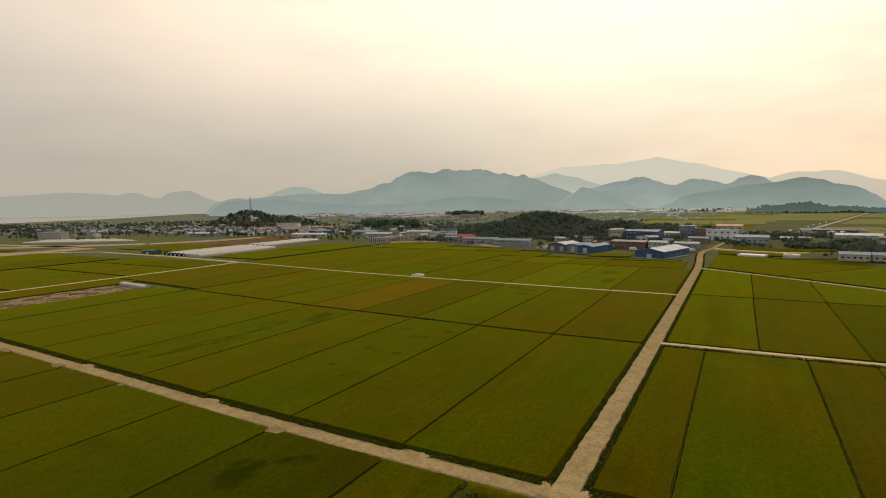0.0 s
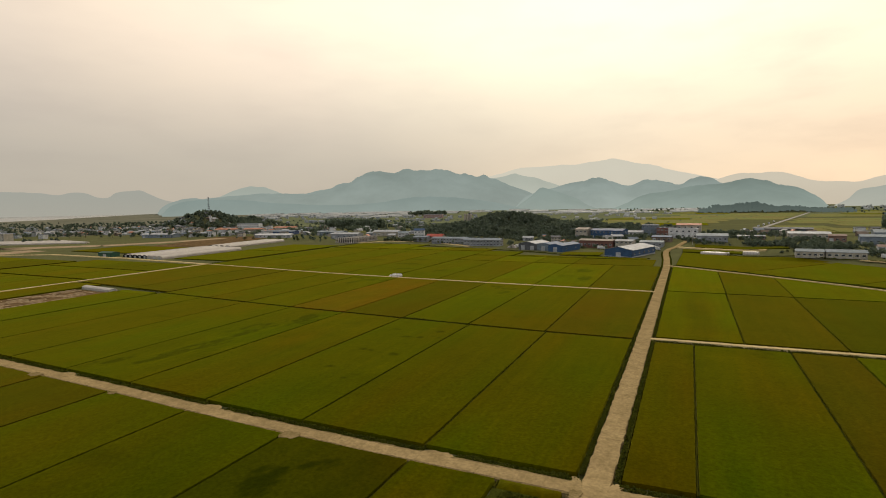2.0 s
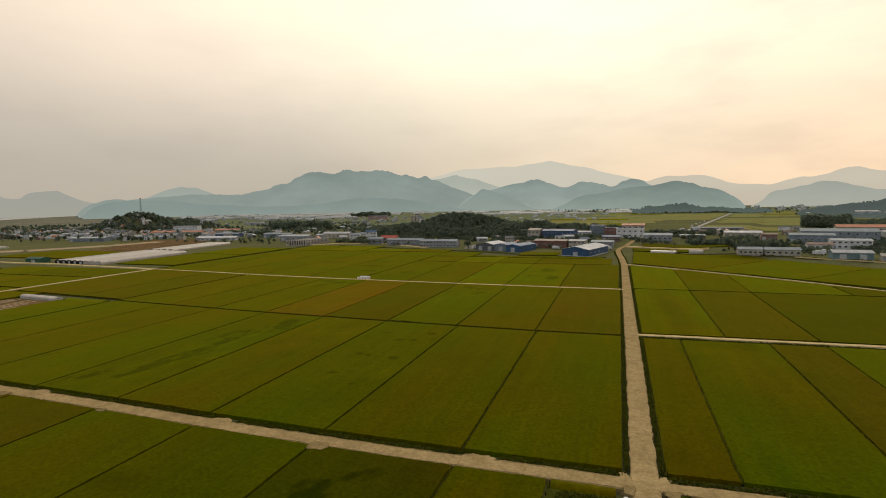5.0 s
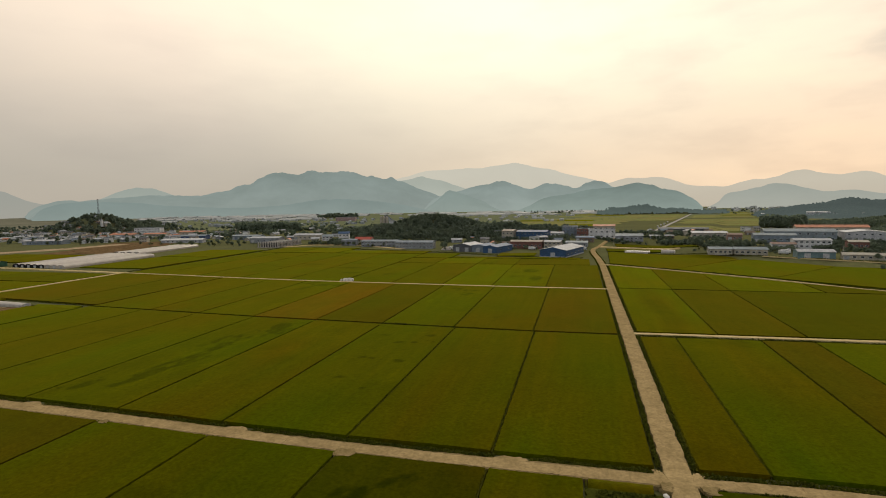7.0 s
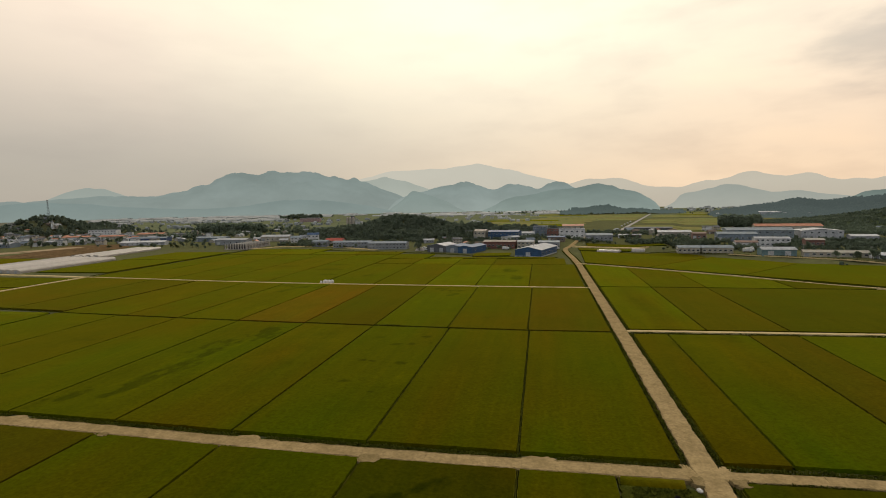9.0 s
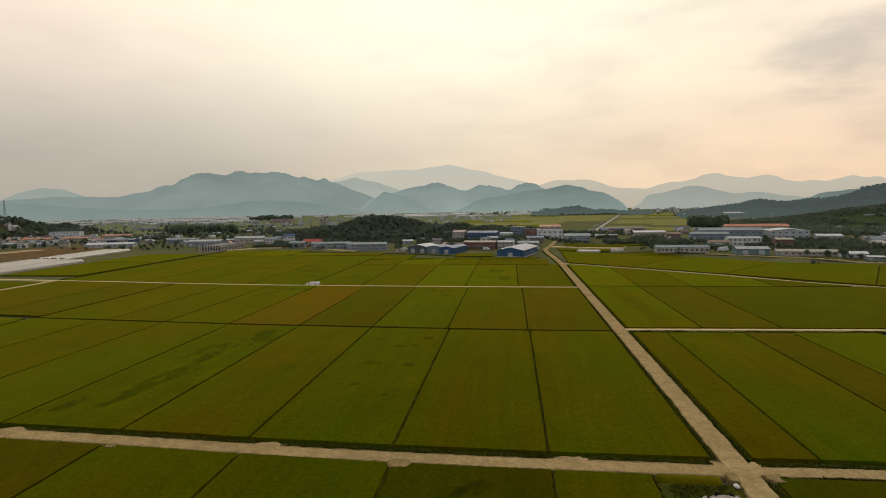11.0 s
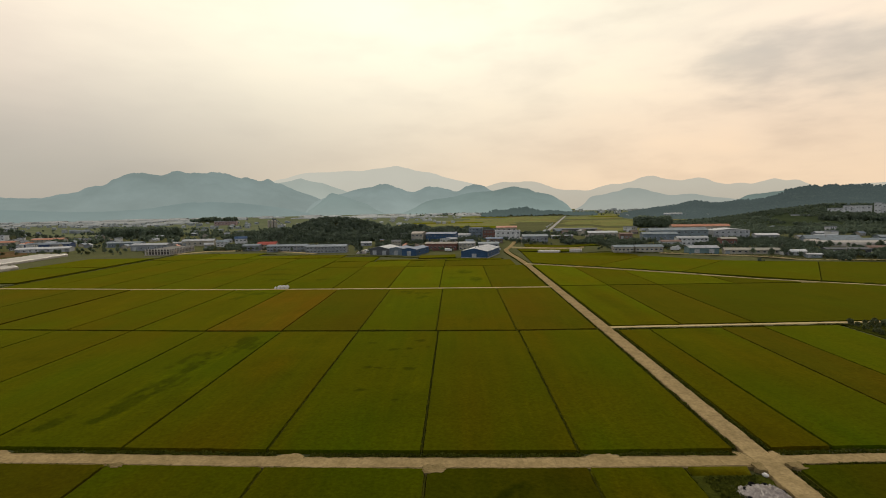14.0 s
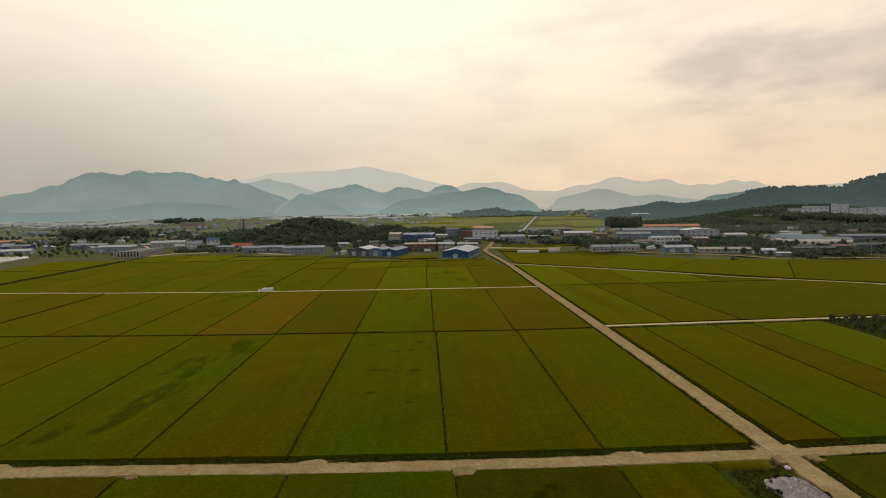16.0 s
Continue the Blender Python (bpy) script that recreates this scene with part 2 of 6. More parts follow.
def leafy(m, through=0.35):
    """Lets some light through the leaves."""
    tree = m.node_tree
    bsdf = tree.nodes["Principled BSDF"]
    back = node(tree, "ShaderNodeBsdfTranslucent")
    tree.links.new(bsdf.inputs["Base Color"].links[0].from_socket, back.inputs[0])
    mix = node(tree, "ShaderNodeMixShader")
    mix.inputs[0].default_value = through
    tree.links.new(bsdf.outputs[0], mix.inputs[1])
    tree.links.new(back.outputs[0], mix.inputs[2])
    tree.links.new(mix.outputs[0], tree.nodes["Material Output"].inputs[0])
    return m


# The second rice is a far copy, its paler sheen tint standing in for haze.
RICE, HAZED_RICE = rice_material("ripening_rice", (0.80, 0.80, 0.07)), rice_material("hazed_far_rice", (0.72, 0.76, 0.40))
GROUND = material("field_ground", (0.092, 0.099, 0.037), (0.056, 0.064, 0.024), scale=0.02, fine=0.4, spread=0.4, bump=0.4)
SOIL = material("bare_soil", (0.405, 0.323, 0.213), (0.282, 0.212, 0.131), scale=0.07, fine=0.9, spread=0.35, bump=0.4)
MUD = material("wet_mud", (0.20, 0.135, 0.07), (0.075, 0.052, 0.028), scale=0.2, fine=0.8, spread=0.4, rough=0.85, stretch=(1, 0.25, 1))
VERGE = leafy(material("verge_weeds", (0.088, 0.098, 0.014), (0.052, 0.062, 0.010), scale=0.5, fine=4.0, spread=0.5, bump=0.5))
BUND = material("bund_grass", (0.056, 0.056, 0.007), (0.034, 0.036, 0.005), scale=0.3, fine=3.0, spread=0.4)
LEAF = leafy(material("dark_foliage", (0.140, 0.178, 0.120), (0.102, 0.134, 0.090), scale=0.05, fine=1.2, spread=0.15, own=True), 0.6)
LEAF_LIGHT = leafy(material("light_foliage", (0.12, 0.13, 0.045), (0.08, 0.09, 0.03), scale=0.2, fine=1.5, spread=0.4, own=True))
# Tinted sheen imitates the haze that lightens distant leaves and ground.
for m_, haze_sheen in ((LEAF, 0.9), (LEAF_LIGHT, 0.6), (GROUND, 0.1)):
    skin = m_.node_tree.nodes["Principled BSDF"]
    skin.inputs["Sheen Weight"].default_value = haze_sheen
    skin.inputs["Sheen Roughness"].default_value = 0.5
    skin.inputs["Sheen Tint"].default_value = (0.56, 0.70, 0.66, 1) if m_ != GROUND else (0.72, 0.70, 0.45, 1)
BARK = material("bark", (0.10, 0.075, 0.05), scale=2.0, fine=9.0)
CONCRETE_ROAD = material("pale_concrete_road", (0.352, 0.266, 0.134), (0.250, 0.188, 0.090), scale=0.3, fine=1.6, spread=0.3, own=True, rough=0.9, differ=0.06)
CONCRETE_LANE = material("newer_concrete_lane", (0.546, 0.442, 0.238), (0.422, 0.332, 0.164), scale=0.3, fine=1.5, spread=0.2, own=True, rough=0.9, differ=0.06)
GRAVEL = material("dusty_shoulder", (0.265, 0.201, 0.098), (0.140, 0.109, 0.047), scale=0.5, fine=3.0, spread=0.4)
COLUMN = material("pale_new_concrete", (0.42, 0.405, 0.385), (0.32, 0.31, 0.29), scale=0.4, fine=4.0)
CONCRETE = material("weathered_concrete", (0.36, 0.34, 0.31), (0.24, 0.225, 0.2), scale=0.4, fine=4.0)
DARK = material("shaded_opening", (0.025, 0.026, 0.028), rough=0.5, scale=0.5)
GLASS = material("window_glass", (0.035, 0.045, 0.055), rough=0.08, bump=0.0, spread=0.05)
VINYL = material("milky_vinyl", (0.378, 0.357, 0.328), (0.292, 0.276, 0.252), scale=0.15, fine=2.0, rough=0.35, spread=0.12, own=True)
TARP = material("grey_tarpaulin", (0.257, 0.228, 0.219), (0.152, 0.135, 0.13), scale=0.8, fine=3.5, rough=0.45, bump=0.6)
TYRE = material("black_rubber", (0.018, 0.018, 0.018), rough=0.7)
WATER = material("river_water", (0.30, 0.31, 0.30), rough=0.25, scale=0.002, fine=0.02, spread=0.1)
STEEL = material("galvanised_steel", (0.30, 0.30, 0.30), rough=0.5, metal=0.6, scale=1.0)
WHITE_BAG = material("white_woven_bag", (0.66, 0.65, 0.62), scale=1.5, fine=8.0)
PAINT = {}
for key, rgb in dict(blue=(0.036, 0.088, 0.175), navy=(0.0455, 0.078, 0.169), white=(0.62, 0.61, 0.585), grey=(0.2625, 0.2752, 0.2879),
                     lightgrey=(0.42, 0.425, 0.425), bluegrey=(0.175, 0.215, 0.25), steelblue=(0.215, 0.255, 0.27), cream=(0.4007, 0.3612, 0.2856),
                     brick=(0.1945, 0.08775, 0.06578), rose=(0.3444, 0.2295, 0.2112), brown=(0.169, 0.124, 0.091), orange=(0.50, 0.20, 0.11), red=(0.42, 0.07, 0.045),
                     teal=(0.13, 0.202, 0.208), darkgrey=(0.0975, 0.104, 0.111), rust=(0.221, 0.13, 0.0975), green=(0.03, 0.10, 0.06)).items():
    rgb = (rgb[0] * 0.93, rgb[1] * 0.99, rgb[2] * 1.07)
    PAINT[key] = material("painted_sheet_" + key, rgb, tuple(c * 0.66 for c in rgb), scale=0.22, fine=1.1, rough=0.65, spread=0.32, bump=0.1)


# ---------------------------------------------------------------- builders
def bm_mesh(name, bm, mat):
    me = bpy.data.meshes.new(name)
    bm.normal_update()
    bm.to_mesh(me)
    bm.free()
    me.materials.append(mat)
    return me


def part(name, bm, mat, parent, label=""):
    ob = new(name, bm if isinstance(bm, bpy.types.Mesh) else bm_mesh(name, bm, mat))
    ob.parent = parent
    return tagged(ob, label)


def np_mesh(name, verts, faces, mat, smooth=False):
    """A mesh from arrays: verts (n, 3) and faces (m, 3 or 4)."""
    me = bpy.data.meshes.new(name)
    k = faces.shape[1]
    me.vertices.add(len(verts))
    me.vertices.foreach_set("co", np.asarray(verts, np.float32).ravel())
    me.loops.add(faces.size)
    me.loops.foreach_set("vertex_index", faces.astype(np.int32).ravel())
    me.polygons.add(len(faces))
    me.polygons.foreach_set("loop_start", np.arange(0, faces.size, k, dtype=np.int32))
    me.polygons.foreach_set("use_smooth", np.full(len(faces), smooth))
    me.update(calc_edges=True)
    me.validate()
    me.materials.append(mat)
    return me


def box(bm, x0, x1, y0, y1, z0, z1, bevel=0.0):
    v = [bm.verts.new(p) for p in ((x0, y0, z0), (x1, y0, z0), (x1, y1, z0), (x0, y1, z0), (x0, y0, z1), (x1, y0, z1), (x1, y1, z1), (x0, y1, z1))]
    fs = [bm.faces.new([v[i] for i in q]) for q in ((3, 2, 1, 0), (4, 5, 6, 7), (0, 1, 5, 4), (1, 2, 6, 5), (2, 3, 7, 6), (3, 0, 4, 7))]
    if bevel:
        bmesh.ops.bevel(bm, geom=list({e for f in fs for e in f.edges}), offset=bevel, segments=1, affect="EDGES")


def boxed(*dims, bevel=0.0):
    bm = bmesh.new()
    box(bm, *dims, bevel=bevel)
    return bm


def thing(name, x, y, z=0.0, yaw=0.0, label="", category="", group="", kind=""):
    ob = new(name)
    ob.matrix_world = pose(x, y, z, 0, 0, yaw)
    return tagged(ob, label, category, group, kind)


def grid_faces(nx, ny):
    i = np.arange(nx - 1)[:, None] * ny + np.arange(ny - 1)[None]
    return np.stack([i, i + ny, i + ny + 1, i + 1], -1).reshape(-1, 4)


rng = np.random.default_rng(7)


def smooth_noise(x, y, size, seed=0):
    """Cheap value noise for arrays, about -1 to 1."""
    r = np.random.default_rng(seed).uniform(-1, 1, (64, 64))
    u, v = x / size, y / size
    i, j = np.floor(u).astype(int), np.floor(v).astype(int)
    a, b = u - i, v - j
    a, b = a * a * (3 - 2 * a), b * b * (3 - 2 * b)
    g = lambda p, q: r[(i + p) % 64, (j + q) % 64]
    return (g(0, 0) * (1 - a) + g(1, 0) * a) * (1 - b) + (g(0, 1) * (1 - a) + g(1, 1) * a) * b


# ---------------------------------------------------------------- ground, hills, water
def step_up(v):
    v = np.clip(v, 0, 1)
    return v * v * (3 - 2 * v)


def ground_z(x, y):
    """The lie of the land: level paddies, a gentle swell under the works."""
    x, y = np.asarray(x, float), np.asarray(y, float)
    back = step_up((y - 440) / 60) * (1 - step_up((y - 640) / 90))
    mid = 4.6 * step_up((x + 85) / 70) * back + 2.4 * step_up((x + 170) / 60) * (1 - step_up((x + 85) / 70)) * step_up((y - 480) / 50) * (1 - step_up((y - 640) / 90))
    edge = np.interp(x, (60, 109, 153, 212, 300, 400), (358, 348, 313, 295, 273, 235))
    sheds = 2.5 * step_up((x - 55) / 35) * step_up((y - edge) / 16) * (1 - step_up((y - 440) / 60))
    return mid + sheds


def on(x, y, sink=0.3):
    return float(ground_z(x, y)) - sink


def make_ground():
    n = 280
    s = np.sign(np.linspace(-1, 1, n)) * np.abs(np.linspace(-1, 1, n)) ** 2.2 * 4900
    x, y = np.meshgrid(s, s, indexing="ij")
    z = 0.1 * smooth_noise(x, y, 23.0, 3) - 0.22 + ground_z(x, y)
    v = np.stack([x, y, z], -1).reshape(-1, 3)
    g = new("ground", np_mesh("ground", v, grid_faces(n, n), GROUND, True))
    tagged(g, "grassy olive green plain reaching the hills", "ground", kind="structure")


def mound_height(x, y, spec):
    z = np.zeros_like(x)
    for cx, cy, rx, ry, h in spec:
        q = ((x - cx) / rx) ** 2 + ((y - cy) / ry) ** 2
        z = np.maximum(z, h * np.exp(-1.6 * q) * (1 + 0.18 * smooth_noise(x, y, rx * 0.35, 11)) - h * 0.06)
    return z


def mound(name, spec, mat, label, step=9.0):
    x0 = min(c[0] - 1.6 * c[2] for c in spec)
    x1 = max(c[0] + 1.6 * c[2] for c in spec)
    y0 = min(c[1] - 1.6 * c[3] for c in spec)
    y1 = max(c[1] + 1.6 * c[3] for c in spec)
    nx, ny = int((x1 - x0) / step) + 2, int((y1 - y0) / step) + 2
    x, y = np.meshgrid(np.linspace(x0, x1, nx), np.linspace(y0, y1, ny), indexing="ij")
    z = mound_height(x, y, spec) - 0.6
    ob = new(name, np_mesh(name, np.stack([x, y, z], -1).reshape(-1, 3), grid_faces(nx, ny), mat, True))
    return tagged(ob, label, "hill", kind="structure")


def ridge(name, distance, peaks, depth, mat, label, lo, hi, rough=0.05, n=420, seed=1, skirt=0):
    """A range of hills round the plain's centre: peaks are its summits and saddles, (azimuth, height)."""
    az = np.linspace(lo, hi, n)
    pa, ph = np.array([p[0] for p in peaks], float), np.array([p[1] for p in peaks], float)
    k = np.clip(np.searchsorted(pa, az) - 1, 0, len(pa) - 2)
    u = np.clip((az - pa[k]) / (pa[k + 1] - pa[k]), 0, 1)
    slope = np.gradient(ph, pa) * 0.8
    gap = pa[k + 1] - pa[k]
    top = ((2 * u ** 3 - 3 * u ** 2 + 1) * ph[k] + (u ** 3 - 2 * u ** 2 + u) * gap * slope[k]
           + (3 * u ** 2 - 2 * u ** 3) * ph[k + 1] + (u ** 3 - u ** 2) * gap * slope[k + 1])
    top = np.maximum(top, 0)
    m = 26
    v = np.linspace(-1, 1, m)
    A, V = np.meshgrid(np.radians(az), v, indexing="ij")
    T = np.repeat(top[:, None], m, 1)
    along = A * distance
    spur = smooth_noise(along, V * depth, depth * 0.28, seed) * 0.16 + smooth_noise(along, V * depth, depth * 0.11, seed + 1) * 0.07
    shape = np.maximum(0, 1 - np.abs(V) ** 1.15) ** 0.9
    jag = 1 + rough * smooth_noise(along, V * depth, distance * 0.012, seed + 2) + rough * 0.5 * smooth_noise(along, V * depth, distance * 0.005, seed + 3)
    Z = T * np.clip(shape * (1 + spur * (1 - shape) * 2.2), 0, 1) * jag - 2 - skirt
    R = distance + V * depth
    X, Y = R * np.sin(A), R * np.cos(A)
    ob = new(name, np_mesh(name, np.stack([X, Y, Z], -1).reshape(-1, 3), grid_faces(n, m), mat, True))
    return tagged(ob, label, "hills", kind="structure")


make_ground()
# Haze tints that the hill materials give off.
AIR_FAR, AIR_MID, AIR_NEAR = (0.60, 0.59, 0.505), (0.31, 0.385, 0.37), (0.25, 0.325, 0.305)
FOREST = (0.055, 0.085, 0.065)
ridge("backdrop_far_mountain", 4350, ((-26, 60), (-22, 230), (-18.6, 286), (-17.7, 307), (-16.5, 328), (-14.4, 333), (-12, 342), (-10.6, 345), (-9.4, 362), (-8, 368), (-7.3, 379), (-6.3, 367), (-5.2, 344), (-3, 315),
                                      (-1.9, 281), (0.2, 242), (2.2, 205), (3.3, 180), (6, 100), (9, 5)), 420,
      hazed_material("far_mountain_air", FOREST, AIR_FAR, 0.99, 0.94, 0, 380, fold=0.06, low=0.82), "pale hazy blue-grey mountain behind the nearer hills", -26, 9, 0.008, seed=21)
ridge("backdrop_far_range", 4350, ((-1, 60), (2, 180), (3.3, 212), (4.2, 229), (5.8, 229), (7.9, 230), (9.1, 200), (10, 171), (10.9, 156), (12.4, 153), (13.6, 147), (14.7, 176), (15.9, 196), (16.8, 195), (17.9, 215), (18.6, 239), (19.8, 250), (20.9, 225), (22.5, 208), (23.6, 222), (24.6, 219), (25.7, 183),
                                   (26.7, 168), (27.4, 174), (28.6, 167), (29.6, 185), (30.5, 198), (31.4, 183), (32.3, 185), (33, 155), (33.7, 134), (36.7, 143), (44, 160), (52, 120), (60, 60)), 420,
      hazed_material("far_range_air", FOREST, (0.585, 0.55, 0.455), 0.99, 0.94, 0, 240, fold=0.06, low=0.78), "pale hazy mountain range in warm evening air", -1, 60, 0.01, seed=31)
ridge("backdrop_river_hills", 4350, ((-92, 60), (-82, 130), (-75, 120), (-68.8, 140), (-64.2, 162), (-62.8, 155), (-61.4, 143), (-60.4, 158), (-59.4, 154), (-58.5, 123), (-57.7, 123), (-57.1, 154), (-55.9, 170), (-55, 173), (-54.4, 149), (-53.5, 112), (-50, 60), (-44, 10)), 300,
      hazed_material("river_hills_air", (0.12, 0.13, 0.125), (0.335, 0.352, 0.32), 1.0, 0.98, 0, 190, fold=0.05, low=0.9), "faint grey hills beyond the river", -92, -44, 0.01, seed=41)
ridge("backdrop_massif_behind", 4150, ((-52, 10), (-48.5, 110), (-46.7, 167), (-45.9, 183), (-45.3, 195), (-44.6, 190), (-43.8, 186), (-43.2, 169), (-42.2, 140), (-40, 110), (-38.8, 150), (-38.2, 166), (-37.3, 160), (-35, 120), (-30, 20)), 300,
      hazed_material("massif_behind_air", FOREST, (0.37, 0.425, 0.39), 0.95, 0.84, 0, 190, fold=0.1), "pale blue-grey hump behind the mountain ridge", -52, -30, 0.015, seed=55)
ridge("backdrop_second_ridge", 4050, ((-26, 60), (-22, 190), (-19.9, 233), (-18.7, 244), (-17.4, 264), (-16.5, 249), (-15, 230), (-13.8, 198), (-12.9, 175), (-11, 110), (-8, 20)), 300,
      hazed_material("second_ridge_air", FOREST, (0.43, 0.475, 0.425), 0.97, 0.86, 0, 260, fold=0.15), "hazy shoulder of the mountain ridge", -26, -8, 0.015, seed=57)
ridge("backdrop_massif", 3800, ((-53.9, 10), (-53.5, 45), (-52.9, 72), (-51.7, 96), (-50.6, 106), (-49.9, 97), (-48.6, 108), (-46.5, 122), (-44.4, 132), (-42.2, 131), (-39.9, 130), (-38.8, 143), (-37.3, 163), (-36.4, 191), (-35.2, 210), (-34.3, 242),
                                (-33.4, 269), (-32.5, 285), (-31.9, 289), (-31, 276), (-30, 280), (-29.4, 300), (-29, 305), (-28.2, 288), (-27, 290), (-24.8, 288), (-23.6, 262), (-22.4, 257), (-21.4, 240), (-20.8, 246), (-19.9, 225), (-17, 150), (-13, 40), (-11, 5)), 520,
      hazed_material("massif_air", FOREST, AIR_MID, 0.92, 0.66, 0, 290, fold=0.4, low=0.77), "hazy blue-green wooded mountain ridge", -53.9, -11, 0.03, seed=51)
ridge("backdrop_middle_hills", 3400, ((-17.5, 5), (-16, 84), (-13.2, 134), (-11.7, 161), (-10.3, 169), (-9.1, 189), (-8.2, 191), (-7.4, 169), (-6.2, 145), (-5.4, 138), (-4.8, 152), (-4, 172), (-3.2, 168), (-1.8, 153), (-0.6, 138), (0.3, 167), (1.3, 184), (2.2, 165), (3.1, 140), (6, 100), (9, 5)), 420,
      hazed_material("middle_hills_air", FOREST, AIR_MID, 0.95, 0.68, 0, 180, fold=0.45, low=0.88), "hazy blue-green wooded hills", -17.5, 9, 0.03, seed=61)
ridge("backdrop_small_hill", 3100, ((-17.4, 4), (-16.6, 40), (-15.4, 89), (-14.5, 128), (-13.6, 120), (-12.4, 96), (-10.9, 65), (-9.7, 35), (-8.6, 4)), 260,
      hazed_material("small_hill_air", FOREST, (0.28, 0.355, 0.335), 0.96, 0.76, 0, 130, fold=0.3, low=0.84), "blue-grey wooded knoll under the hills", -17.4, -8.6, 0.03, seed=65)
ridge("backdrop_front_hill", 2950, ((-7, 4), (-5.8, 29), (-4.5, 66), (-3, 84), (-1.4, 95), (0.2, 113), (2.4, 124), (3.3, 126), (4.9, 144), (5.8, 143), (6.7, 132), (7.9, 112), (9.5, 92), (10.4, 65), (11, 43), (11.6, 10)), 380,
      hazed_material("front_hill_air", FOREST, AIR_NEAR, 0.96, 0.64, 0, 130, fold=0.4, low=0.92), "blue-green wooded hill rising from the plain", -7, 11.6, 0.03, seed=71)
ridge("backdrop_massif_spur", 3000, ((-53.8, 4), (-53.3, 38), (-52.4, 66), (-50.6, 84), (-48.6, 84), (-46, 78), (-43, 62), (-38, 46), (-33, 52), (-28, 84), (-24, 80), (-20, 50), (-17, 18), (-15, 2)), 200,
      hazed_material("massif_spur_air", FOREST, (0.24, 0.31, 0.30), 0.94, 0.82, 0, 110, fold=0.3, low=0.9), "blue-grey wooded foothills under the mountain ridge", -53.8, -15, 0.03, seed=81)
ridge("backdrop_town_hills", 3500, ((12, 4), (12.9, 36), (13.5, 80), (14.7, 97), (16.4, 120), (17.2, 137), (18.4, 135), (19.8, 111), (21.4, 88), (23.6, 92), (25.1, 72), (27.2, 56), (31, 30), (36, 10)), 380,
      hazed_material("town_hills_air", FOREST, (0.38, 0.415, 0.375), 0.97, 0.84, 0, 130, fold=0.15, low=0.9), "hazy wooded hills beyond the far town", 12, 36, 0.02, seed=91)
# Forest colour with a haze glow mixed in, for the ridge and its trees.
HAZED_RIDGE_LEAF = hazed_material("hazed_ridge_forest", (0.05, 0.062, 0.046), (0.105, 0.140, 0.136), 0.60, 0.45, 0, 110)
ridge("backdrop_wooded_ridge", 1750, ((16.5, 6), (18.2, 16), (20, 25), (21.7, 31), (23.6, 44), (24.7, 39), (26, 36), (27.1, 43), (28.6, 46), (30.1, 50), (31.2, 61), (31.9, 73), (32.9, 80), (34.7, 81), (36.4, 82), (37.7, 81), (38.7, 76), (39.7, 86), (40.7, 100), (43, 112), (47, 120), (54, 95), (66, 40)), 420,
      HAZED_RIDGE_LEAF, "dark wooded ridge behind the factories", 16.5, 66, 0.04, seed=101)
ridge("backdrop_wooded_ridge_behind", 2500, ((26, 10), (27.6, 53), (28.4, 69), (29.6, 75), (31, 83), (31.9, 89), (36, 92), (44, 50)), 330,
      hazed_material("ridge_behind_air", FOREST, AIR_NEAR, 0.75, 0.5, 0, 90), "blue-grey wooded ridge further back", 26, 44, 0.03, seed=111)

# Sheets added over the ground, their paler colours painting distance haze on it.
HAZED_FLATS = material("hazed_flats", (0.185, 0.185, 0.14), (0.125, 0.13, 0.095), scale=0.006, fine=0.05, spread=0.3)
HAZED_PLAIN = material("hazed_plain", (0.165, 0.185, 0.105), (0.11, 0.13, 0.075), scale=0.005, fine=0.03, spread=0.3, stretch=(1, 3, 1))
for name, mat, label, outline in (("river_flats", HAZED_FLATS, "hazy grey-green flats beside the river", ((-905, 430), (-905, 660), (-1310, 1180), (-1700, 2900), (-2700, 3600), (-3500, 3000), (-3300, 2330), (-2420, 1250), (-2160, 690))),
                                  ("far_plain", HAZED_PLAIN, "far plain in a hazy pale green", ((-1305, 1182), (-902, 662), (-640, 900), (-240, 1000), (60, 1150), (700, 1850), (1500, 2150), (1500, 2900), (-1694, 2900)))):
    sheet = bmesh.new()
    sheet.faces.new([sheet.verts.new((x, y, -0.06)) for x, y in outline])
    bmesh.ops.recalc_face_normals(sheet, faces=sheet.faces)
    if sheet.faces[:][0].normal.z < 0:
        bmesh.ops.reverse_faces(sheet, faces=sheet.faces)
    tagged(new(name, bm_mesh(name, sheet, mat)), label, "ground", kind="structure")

river = bmesh.new()
for q in (((-2150, 700), (-4850, 1600), (-4850, 2600), (-3300, 2330), (-2400, 1230)), ):
    river.faces.new([river.verts.new((x, y, -0.02)) for x, y in q])
tagged(part("water", river, WATER, None), "pale grey river reflecting the sky", "river", kind="structure")


